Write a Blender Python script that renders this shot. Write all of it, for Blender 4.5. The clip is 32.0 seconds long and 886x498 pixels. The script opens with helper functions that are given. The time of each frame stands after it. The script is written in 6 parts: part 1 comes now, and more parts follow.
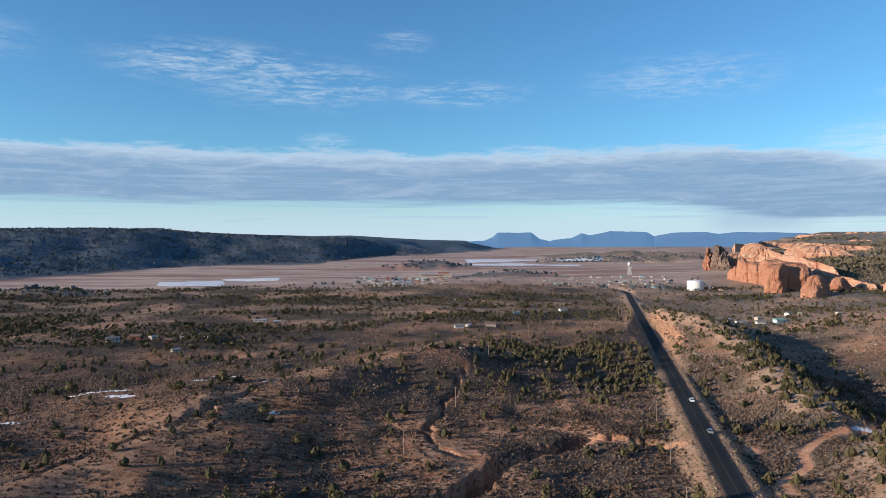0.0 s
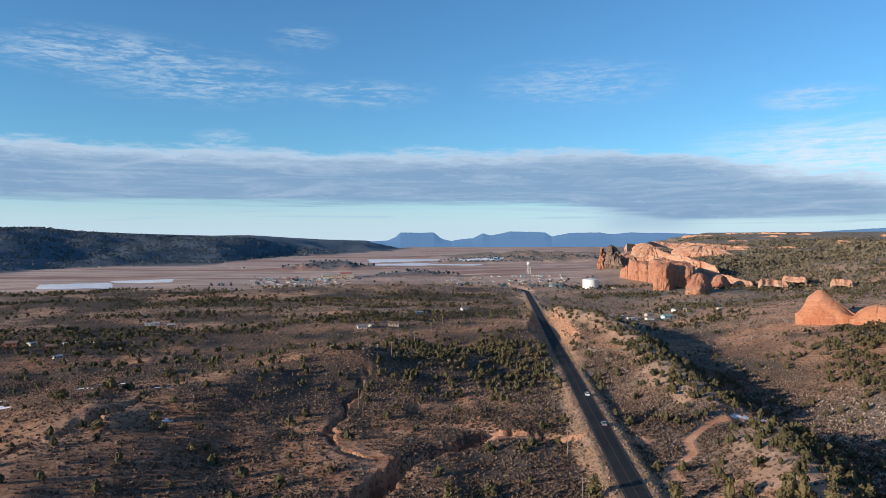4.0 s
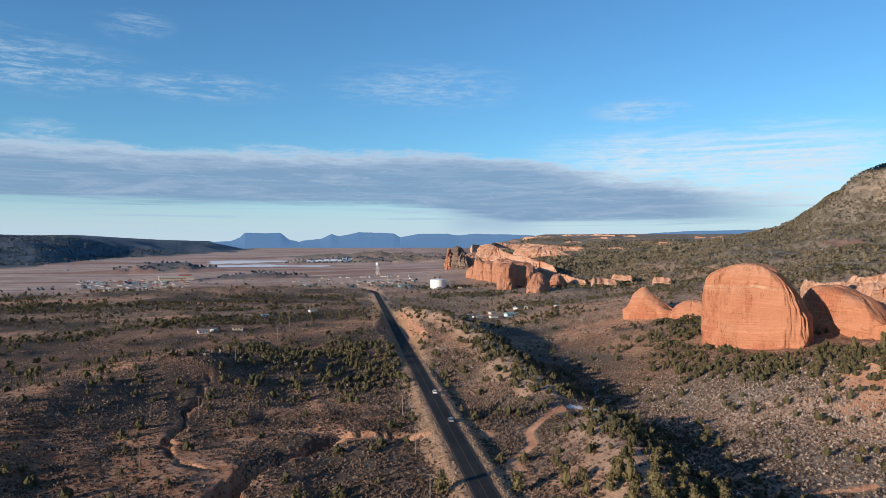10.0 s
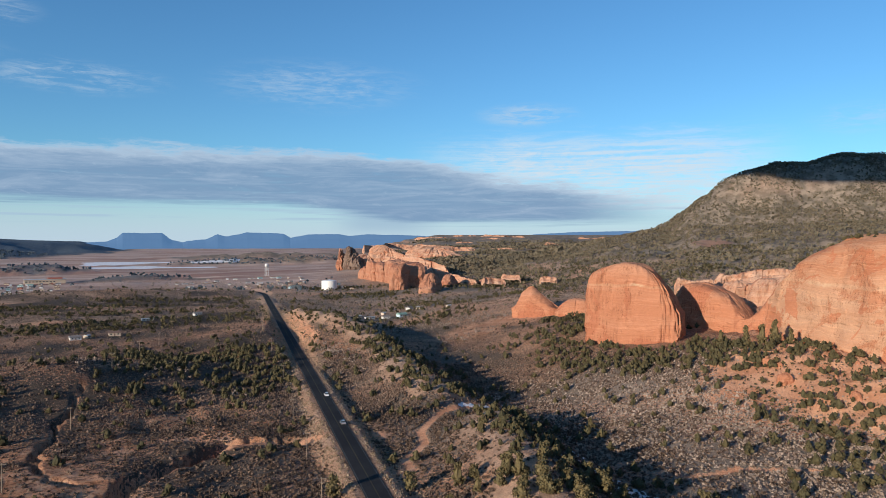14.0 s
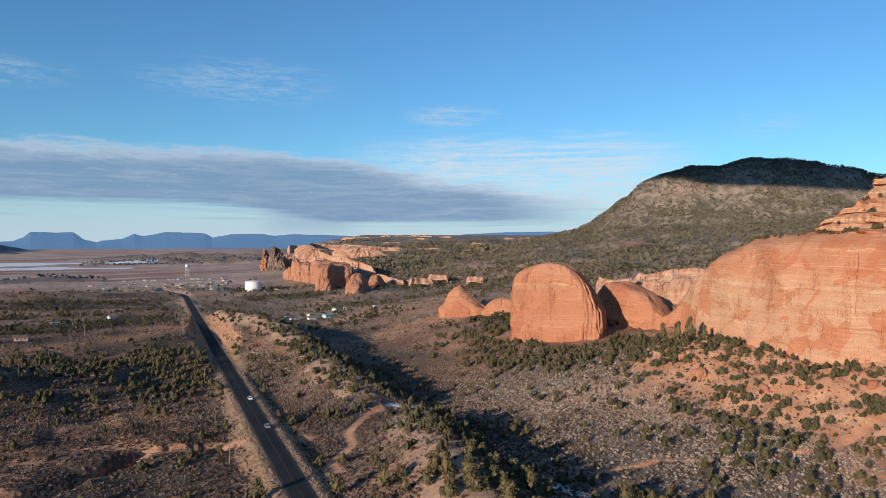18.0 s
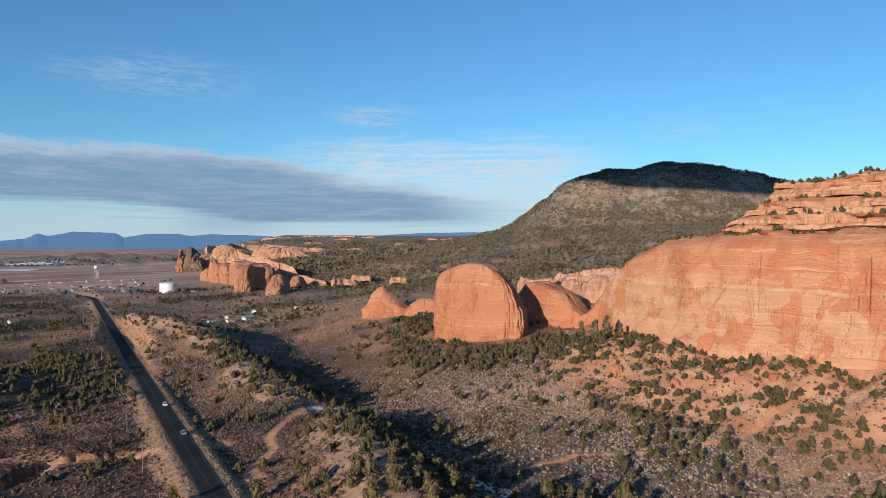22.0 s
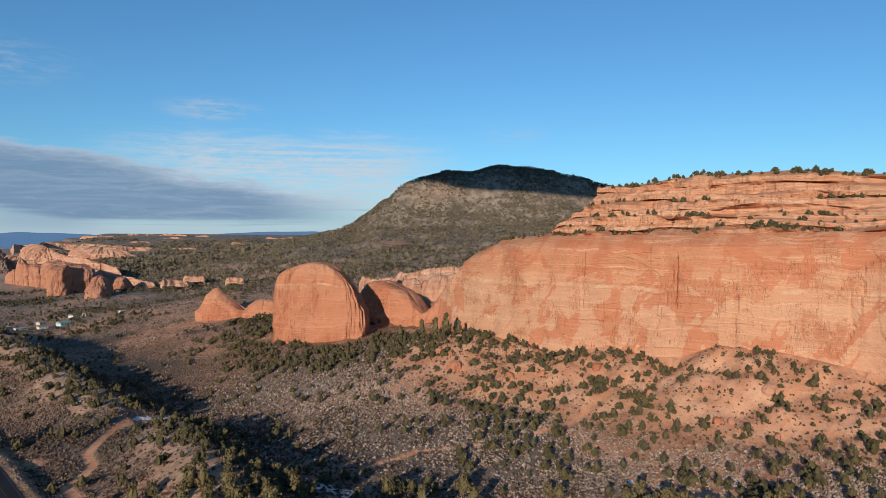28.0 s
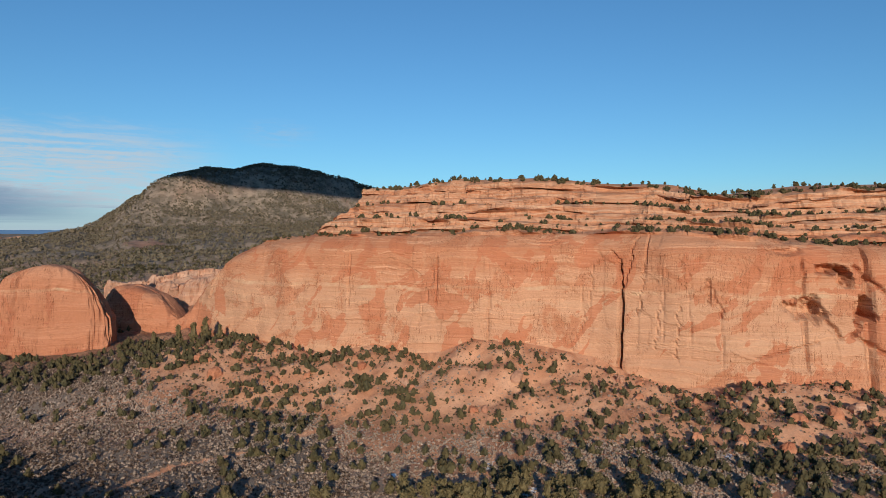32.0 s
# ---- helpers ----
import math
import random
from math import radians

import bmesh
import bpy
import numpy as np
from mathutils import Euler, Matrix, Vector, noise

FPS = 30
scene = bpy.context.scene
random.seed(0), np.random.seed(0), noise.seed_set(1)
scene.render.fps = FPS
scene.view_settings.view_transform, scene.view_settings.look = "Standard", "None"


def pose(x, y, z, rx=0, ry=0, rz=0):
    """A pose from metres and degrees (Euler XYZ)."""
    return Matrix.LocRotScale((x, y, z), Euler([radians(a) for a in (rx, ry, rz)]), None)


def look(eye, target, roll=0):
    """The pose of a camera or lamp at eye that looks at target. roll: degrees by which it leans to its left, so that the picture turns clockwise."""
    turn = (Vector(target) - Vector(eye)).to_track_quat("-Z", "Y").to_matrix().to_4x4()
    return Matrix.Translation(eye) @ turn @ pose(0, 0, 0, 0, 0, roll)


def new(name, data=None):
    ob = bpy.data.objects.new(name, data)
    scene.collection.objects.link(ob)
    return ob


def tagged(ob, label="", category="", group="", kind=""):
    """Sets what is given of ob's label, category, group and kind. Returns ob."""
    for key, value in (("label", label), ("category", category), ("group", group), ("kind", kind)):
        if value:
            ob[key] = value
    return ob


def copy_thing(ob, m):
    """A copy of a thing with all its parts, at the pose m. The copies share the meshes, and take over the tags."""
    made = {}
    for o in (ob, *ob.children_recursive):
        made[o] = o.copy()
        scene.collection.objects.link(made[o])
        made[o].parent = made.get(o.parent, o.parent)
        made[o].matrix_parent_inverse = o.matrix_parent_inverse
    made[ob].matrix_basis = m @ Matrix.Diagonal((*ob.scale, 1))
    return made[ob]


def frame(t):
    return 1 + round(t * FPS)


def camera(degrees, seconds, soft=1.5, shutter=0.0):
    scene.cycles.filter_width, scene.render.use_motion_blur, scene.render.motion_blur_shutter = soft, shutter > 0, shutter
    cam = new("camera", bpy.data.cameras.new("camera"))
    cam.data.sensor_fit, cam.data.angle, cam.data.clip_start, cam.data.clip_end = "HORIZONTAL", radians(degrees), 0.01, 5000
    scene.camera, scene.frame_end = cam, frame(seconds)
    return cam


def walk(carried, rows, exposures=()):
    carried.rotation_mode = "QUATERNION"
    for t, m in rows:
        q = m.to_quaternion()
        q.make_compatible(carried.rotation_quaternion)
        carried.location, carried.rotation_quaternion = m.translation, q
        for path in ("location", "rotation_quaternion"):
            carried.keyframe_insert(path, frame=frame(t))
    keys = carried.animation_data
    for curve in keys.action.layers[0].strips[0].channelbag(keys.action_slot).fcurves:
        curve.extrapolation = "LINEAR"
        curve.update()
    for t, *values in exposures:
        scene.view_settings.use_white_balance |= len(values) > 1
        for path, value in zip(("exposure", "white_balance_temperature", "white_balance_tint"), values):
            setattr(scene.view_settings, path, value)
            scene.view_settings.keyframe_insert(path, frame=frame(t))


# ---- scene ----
cam = camera(64.507, 32.0, soft=0.6)

# hovering camera: seconds, yaw, pitch, roll
TURNS = """
0 0 -0.456 0.14
0.5 -0.983 -0.461 0.116
1 -2.062 -0.457 0.124
1.5 -3.175 -0.469 0.178
2 -4.267 -0.46 0.173
2.5 -5.407 -0.455 0.17
3 -6.419 -0.468 0.208
3.5 -7.175 -0.478 0.16
5.5 -10.379 -0.453 0.153
6 -11.226 -0.448 0.155
6.5 -12.079 -0.463 0.135
7 -13.001 -0.462 0.141
7.5 -14.057 -0.465 0.108
8 -15.21 -0.455 0.119
8.5 -16.376 -0.449 0.085
9 -17.594 -0.44 0.063
9.5 -18.907 -0.432 0.069
10 -20.206 -0.427 0.036
10.5 -21.402 -0.415 0.031
11 -22.621 -0.393 0.067
11.5 -23.861 -0.378 0.026
12 -24.956 -0.361 0.04
12.5 -25.944 -0.353 0.054
13 -26.931 -0.366 0.057
13.5 -27.974 -0.381 0.055
14 -28.979 -0.389 0.042
14.5 -29.935 -0.396 0.052
15 -30.812 -0.384 0.04
15.5 -31.678 -0.381 0.015
17.5 -34.302 -0.378 0.028
18 -34.913 -0.381 0.002
18.5 -35.65 -0.373 -0.012
19 -36.402 -0.379 -0.012
19.5 -37.099 -0.383 -0.002
20 -37.774 -0.376 -0.033
20.5 -38.536 -0.364 -0.019
21 -39.482 -0.356 -0.038
21.5 -40.379 -0.347 -0.046
22 -41.161 -0.342 -0.032
22.5 -41.891 -0.344 -0.056
23 -42.674 -0.345 -0.045
23.5 -43.441 -0.35 -0.035
24 -44.185 -0.368 -0.044
24.5 -45.067 -0.37 -0.031
26.5 -50.105 -0.378 -0.071
27 -51.32 -0.372 -0.105
27.5 -52.664 -0.375 -0.126
28 -54.035 -0.371 -0.118
28.5 -55.344 -0.375 -0.083
29 -56.539 -0.379 -0.11
29.5 -58.062 -0.357 -0.137
30 -60.953 -0.346 -0.169
30.5 -64.248 -0.323 -0.165
31 -67.005 -0.297 -0.202
31.5 -69.625 -0.278 -0.184
32 -72.976 -0.267 -0.186
"""
EYE = (0.0, 0.0, 70.0)
rows = [[float(v) for v in line.split()] for line in TURNS.split("\n") if line.strip()]
walk(cam, [(t, pose(*EYE, 90 + pitch, roll, yaw)) for t, yaw, pitch, roll in rows],
     exposures=[(0, 0.30), (6, 0.24), (13, 0.12), (19, 0.05), (24, 0.0), (28, -0.15), (32, -0.28)])

# ---- sky, clouds and sun ----
SUN_AZ, SUN_EL = -109.0, 13.0          # degrees, clockwise from +Y, and above the horizon
sun_way = Vector((math.sin(radians(SUN_AZ)) * math.cos(radians(SUN_EL)),
                  math.cos(radians(SUN_AZ)) * math.cos(radians(SUN_EL)), math.sin(radians(SUN_EL))))
sun_data = bpy.data.lights.new("sun", "SUN")
sun_data.energy, sun_data.angle, sun_data.color = 5.3, radians(0.55), (1.0, 0.86, 0.70)
sun = new("sun", sun_data)
sun.matrix_world = look(sun_way * 900, (0, 0, 0))


class Nodes:
    """Short hand for node trees: n = Nodes(tree); n("ShaderNodeMath", "MULTIPLY", a, b)."""

    def __init__(self, tree):
        self.tree = tree

    def put(self, socket, value):
        if isinstance(value, bpy.types.NodeSocket):
            self.tree.links.new(value, socket)
        elif value is not None:
            if socket.type == "RGBA" and len(value) == 3:
                value = (*value, 1)
            socket.default_value = value

    def math(self, op, a, b=None, c=None, clamp=False):
        node = self.tree.nodes.new("ShaderNodeMath")
        node.operation, node.use_clamp = op, clamp
        for i, v in enumerate((a, b, c)):
            self.put(node.inputs[i], v)
        return node.outputs[0]

    def step(self, value, lo, hi, out_lo=0.0, out_hi=1.0):
        node = self.tree.nodes.new("ShaderNodeMapRange")
        node.interpolation_type = "SMOOTHSTEP"
        for i, v in enumerate((value, lo, hi, out_lo, out_hi)):
            self.put(node.inputs[i], v)
        return node.outputs[0]

    def mix(self, fac, a, b, blend="MIX"):
        node = self.tree.nodes.new("ShaderNodeMix")
        node.data_type, node.blend_type, node.clamp_factor = "RGBA", blend, True
        self.put(node.inputs[0], fac)
        self.put(node.inputs[6], a)
        self.put(node.inputs[7], b)
        return node.outputs[2]

    def noise(self, vector, scale, detail=4.0, rough=0.55, distort=0.0):
        node = self.tree.nodes.new("ShaderNodeTexNoise")
        self.put(node.inputs["Vector"], vector)
        for key, v in (("Scale", scale), ("Detail", detail), ("Roughness", rough), ("Distortion", distort)):
            self.put(node.inputs[key], v)
        return node.outputs[0]

    def join(self, x, y, z):
        node = self.tree.nodes.new("ShaderNodeCombineXYZ")
        for i, v in enumerate((x, y, z)):
            self.put(node.inputs[i], v)
        return node.outputs[0]

    def split(self, vector):
        node = self.tree.nodes.new("ShaderNodeSeparateXYZ")
        self.put(node.inputs[0], vector)
        return node.outputs

    def scaled(self, vector, s):
        node = self.tree.nodes.new("ShaderNodeVectorMath")
        node.operation = "MULTIPLY"
        self.put(node.inputs[0], vector)
        self.put(node.inputs[1], s)
        return node.outputs[0]

    def bump(self, height, strength, distance):
        node = self.tree.nodes.new("ShaderNodeBump")
        self.put(node.inputs["Strength"], strength)
        self.put(node.inputs["Distance"], distance)
        self.put(node.inputs["Height"], height)
        return node.outputs[0]


world = bpy.data.worlds.new("sky")
scene.world = world
world.use_nodes = True
world.node_tree.nodes.clear()
n = Nodes(world.node_tree)
sky = world.node_tree.nodes.new("ShaderNodeTexSky")
sky.sky_type, sky.sun_disc = "NISHITA", False
sky.sun_elevation, sky.sun_rotation = radians(SUN_EL), radians(SUN_AZ)
sky.air_density, sky.dust_density, sky.ozone_density = 1.0, 0.0, 4.0
coord = world.node_tree.nodes.new("ShaderNodeTexCoord")
wx, wy, wz = n.split(coord.outputs["Generated"])
turn = n.math("ARCTAN2", wx, wy)                       # radians clockwise from +Y
flat = n.math("SQRT", n.math("ADD", n.math("MULTIPLY", wx, wx), n.math("MULTIPLY", wy, wy)))
rise = n.math("DIVIDE", wz, n.math("MAXIMUM", flat, 0.05))
puff = n.noise(n.join(n.math("MULTIPLY", turn, 7.0), n.math("MULTIPLY", rise, 42.0), 0.0), 1.0, 7.0, 0.62, 0.3)
wisp = n.noise(n.join(n.math("MULTIPLY", turn, 9.0), n.math("MULTIPLY", rise, 60.0), 4.0), 1.0, 8.0, 0.66, 0.8)
streak = n.noise(n.join(n.math("MULTIPLY", turn, 5.0), n.math("MULTIPLY", rise, 150.0), 9.0), 1.0, 5.0, 0.6, 0.3)

ripple = n.noise(n.join(n.math("MULTIPLY", turn, 30.0), n.math("MULTIPLY", rise, 150.0), 6.0), 1.0, 6.0, 0.68, 0.9)

# the long grey bank low over the plain, thinning out towards the mountain
shift = n.math("ADD", n.math("MULTIPLY", n.math("SUBTRACT", puff, 0.5), 0.045), n.math("MULTIPLY", n.math("SUBTRACT", ripple, 0.5), 0.022))
bank_top = n.math("ADD", n.step(turn, 0.34, 0.78, 0.132, 0.078), shift)
bank_low = n.math("ADD", n.step(turn, 0.25, 0.5, 0.053, 0.027), n.math("MULTIPLY", n.math("SUBTRACT", streak, 0.5), 0.03))
under_top = n.step(n.math("SUBTRACT", bank_top, rise), -0.004, 0.012)
over_low = n.step(n.math("SUBTRACT", rise, bank_low), -0.004, 0.012)
bank = n.math("MULTIPLY", under_top, over_low)
bank = n.math("MULTIPLY", bank, n.step(turn, 0.66, 0.86, 0.95, 0.0))
bank = n.math("MULTIPLY", bank, n.step(wisp, 0.22, 0.45, 0.72, 1.0))
edge = n.step(n.math("SUBTRACT", bank_top, rise), 0.0, 0.030)
bank_tone = n.mix(edge, (0.47, 0.58, 0.71), (0.190, 0.305, 0.470))
bank_tone = n.mix(n.step(wisp, 0.42, 0.75, 0.0, 0.45), bank_tone, (0.42, 0.52, 0.66))
bank_tone = n.mix(n.step(streak, 0.48, 0.66, 0.0, 0.35), bank_tone, (0.33, 0.45, 0.60))
bank_tone = n.mix(n.step(ripple, 0.56, 0.72, 0.0, 0.25), bank_tone, (0.43, 0.54, 0.67))

# torn fair-weather wisps higher up
high = None
for mid_turn, mid_rise, half_turn, half_rise, thick in ((-0.31, 0.243, 0.15, 0.034, 1.0), (-0.20, 0.222, 0.15, 0.038, 1.0), (0.02, 0.212, 0.11, 0.022, 0.85), (-0.06, 0.285, 0.05, 0.022, 0.5), (0.33, 0.222, 0.14, 0.036, 0.6),
                                                        (0.625, 0.182, 0.07, 0.018, 0.9), (1.04, 0.155, 0.06, 0.020, 0.45), (-0.165, 0.145, 0.04, 0.012, 0.8), (-0.62, 0.25, 0.10, 0.04, 0.6)):
    a = n.math("DIVIDE", n.math("SUBTRACT", turn, mid_turn), half_turn)
    b = n.math("DIVIDE", n.math("SUBTRACT", rise, mid_rise), half_rise)
    near = n.math("SQRT", n.math("ADD", n.math("MULTIPLY", a, a), n.math("MULTIPLY", b, b)))
    one = n.step(near, 1.25, 0.2, 0.0, thick)
    high = one if high is None else n.math("MAXIMUM", high, one)
high = n.math("MULTIPLY", high, n.step(n.math("ADD", n.math("MULTIPLY", wisp, 0.5), n.math("MULTIPLY", ripple, 0.5)), 0.42, 0.64, 0.0, 0.66))
veil = n.math("MULTIPLY", n.step(turn, 0.44, 0.62), n.step(turn, 0.82, 1.0, 1.0, 0.0))
veil = n.math("MULTIPLY", veil, n.math("MULTIPLY", n.step(rise, 0.03, 0.06), n.step(n.math("ADD", rise, n.math("MULTIPLY", n.math("SUBTRACT", wisp, 0.5), 0.06)), 0.115, 0.165, 1.0, 0.0)))
veil = n.math("MULTIPLY", veil, n.step(n.math("ADD", n.math("MULTIPLY", streak, 0.55), n.math("MULTIPLY", ripple, 0.45)), 0.36, 0.60, 0.15, 0.95))
thin = n.math("MULTIPLY", n.step(rise, 0.025, 0.036), n.step(rise, 0.044, 0.056, 1.0, 0.0))
thin = n.math("MULTIPLY", thin, n.step(streak, 0.50, 0.66, 0.0, 0.75))
rain = n.math("MULTIPLY", n.step(turn, 0.33, 0.40), n.step(turn, 0.44, 0.52, 1.0, 0.0))
rain = n.math("MULTIPLY", rain, n.math("MULTIPLY", n.step(rise, 0.005, 0.03), n.step(rise, 0.06, 0.08, 1.0, 0.0)))

SKY = 0.130
base = n.scaled(sky.outputs[0], (SKY * 0.70, SKY * 1.0, SKY * 1.12))
base = n.mix(n.step(rise, 0.10, 0.0, 0.0, 0.90), base, (0.465, 0.59, 0.715))
tone = n.mix(high, base, (0.50, 0.61, 0.72))
tone = n.mix(veil, tone, (0.60, 0.69, 0.78))
tone = n.mix(thin, tone, (0.36, 0.50, 0.64))
tone = n.mix(n.math("MULTIPLY", rain, 0.65), tone, (0.30, 0.43, 0.58))
tone = n.mix(bank, tone, bank_tone)
back = world.node_tree.nodes.new("ShaderNodeBackground")
n.put(back.inputs[0], tone)
back.inputs[1].default_value = 1.0
world_out = world.node_tree.nodes.new("ShaderNodeOutputWorld")
world.node_tree.links.new(back.outputs[0], world_out.inputs[0])

# ---- materials ----
def material(name, build, rough=0.9, metal=0.0, spec=0.25):
    mat = bpy.data.materials.new(name)
    mat.use_nodes = True
    tree = mat.node_tree
    shader = tree.nodes["Principled BSDF"]
    shader.inputs["Roughness"].default_value = rough
    shader.inputs["Metallic"].default_value = metal
    shader.inputs["Specular IOR Level"].default_value = spec
    k = Nodes(tree)
    place = tree.nodes.new("ShaderNodeNewGeometry").outputs["Position"]
    colour, bump = build(k, place)
    k.put(shader.inputs["Base Color"], colour)
    if bump is not None:
        k.put(shader.inputs["Normal"], bump)
    return mat


def plain(name, colour, rough=0.7, metal=0.0, vary=0.12, scale=2.0, spec=0.3):
    def build(k, place):
        a = k.noise(place, scale, 4.0, 0.6)
        dark = tuple(c * (1 - vary) for c in colour)
        light = tuple(min(1, c * (1 + vary)) for c in colour)
        return k.mix(k.step(a, 0.3, 0.7), dark, light), None
    return material(name, build, rough, metal, spec)


def random_of(k, kind):
    if kind == "object":
        return k.tree.nodes.new("ShaderNodeObjectInfo").outputs["Random"]
    return k.tree.nodes.new("ShaderNodeNewGeometry").outputs["Random Per Island"]


def attribute(k, name):
    node = k.tree.nodes.new("ShaderNodeAttribute")
    node.attribute_name = name
    return k.split(node.outputs["Vector"])


def ground_build(k, place):
    red, sage, snow = attribute(k, "cover")
    wood, field, scarp = attribute(k, "zone")
    big = k.noise(place, 0.012, 5.0, 0.6)
    mid = k.noise(place, 0.09, 5.0, 0.62)
    fine = k.noise(place, 0.9, 5.0, 0.7)
    grit = k.noise(place, 3.2, 3.0, 0.7)
    soil = k.mix(k.step(mid, 0.3, 0.7), (0.58, 0.262, 0.140), (0.72, 0.400, 0.245))
    # pale: sandier ground, plus the stronger sun on eastern slopes as lighter colour
    pale, dry, bare = attribute(k, "tone")
    tan = k.mix(k.step(big, 0.35, 0.65), (0.185, 0.088, 0.051), (0.270, 0.142, 0.086))
    tan = k.mix(bare, tan, k.mix(k.step(mid, 0.35, 0.65), (0.250, 0.165, 0.115), (0.400, 0.280, 0.198)))
    tan = k.mix(pale, tan, k.mix(k.step(mid, 0.3, 0.7), (0.41, 0.265, 0.180), (0.54, 0.370, 0.262)))
    col = k.mix(k.math("ADD", red, k.math("MULTIPLY", k.math("SUBTRACT", mid, 0.5), 0.9), clamp=True), tan, soil)
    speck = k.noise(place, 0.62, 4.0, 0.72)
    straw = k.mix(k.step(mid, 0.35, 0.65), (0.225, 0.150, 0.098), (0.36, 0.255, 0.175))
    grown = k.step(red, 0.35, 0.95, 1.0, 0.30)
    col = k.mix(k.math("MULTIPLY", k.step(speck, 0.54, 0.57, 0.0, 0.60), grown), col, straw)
    # dark specks: soil litter, and shade between tufts put into the colour
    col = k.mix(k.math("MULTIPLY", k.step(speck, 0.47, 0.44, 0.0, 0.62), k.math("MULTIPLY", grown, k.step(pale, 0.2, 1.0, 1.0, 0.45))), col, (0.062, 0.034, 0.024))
    tuft = k.step(k.math("ADD", fine, k.math("MULTIPLY", k.math("SUBTRACT", sage, 0.5), 0.34)), 0.50, 0.56)
    weed = k.mix(k.step(grit, 0.3, 0.7), (0.058, 0.044, 0.034), (0.118, 0.090, 0.070))
    weed = k.mix(pale, weed, k.mix(k.step(grit, 0.3, 0.7), (0.22, 0.172, 0.132), (0.36, 0.290, 0.226)))
    col = k.mix(k.math("MULTIPLY", tuft, k.step(sage, 0.02, 0.35)), col, weed)
    lines = k.noise(k.scaled(place, (0.004, 0.022, 0.0)), 1.0, 5.0, 0.65)
    plot = k.mix(k.step(lines, 0.35, 0.66), (0.40, 0.26, 0.205), (0.60, 0.445, 0.36))
    plot = k.mix(k.step(k.noise(k.scaled(place, (0.0016, 0.009, 0.0)), 1.0, 3.0, 0.5), 0.52, 0.60, 0.0, 0.55), plot, (0.26, 0.115, 0.085))
    col = k.mix(field, col, plot)
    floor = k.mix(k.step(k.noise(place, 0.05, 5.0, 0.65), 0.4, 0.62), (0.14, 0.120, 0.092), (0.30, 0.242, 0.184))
    # dry masks the far tableland; blue haze is put into its floor colour
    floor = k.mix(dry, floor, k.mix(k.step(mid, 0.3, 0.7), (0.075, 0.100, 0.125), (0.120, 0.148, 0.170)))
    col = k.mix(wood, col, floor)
    bands = k.noise(k.join(0.0, 0.0, k.math("MULTIPLY", k.split(place)[2], 0.22)), 1.0, 4.0, 0.6)
    cliff = k.mix(k.step(bands, 0.35, 0.65), (0.34, 0.15, 0.09), (0.46, 0.27, 0.19))
    col = k.mix(scarp, col, cliff)
    white = k.mix(k.step(mid, 0.3, 0.75), (0.72, 0.70, 0.70), (0.88, 0.88, 0.89))
    col = k.mix(k.step(k.math("ADD", snow, k.math("MULTIPLY", k.math("SUBTRACT", fine, 0.5), 0.7)), 0.45, 0.6), col, white)
    height = k.math("ADD", k.math("MULTIPLY", fine, 0.7), k.math("MULTIPLY", grit, 0.25))
    return col, k.bump(height, 0.75, 0.9)


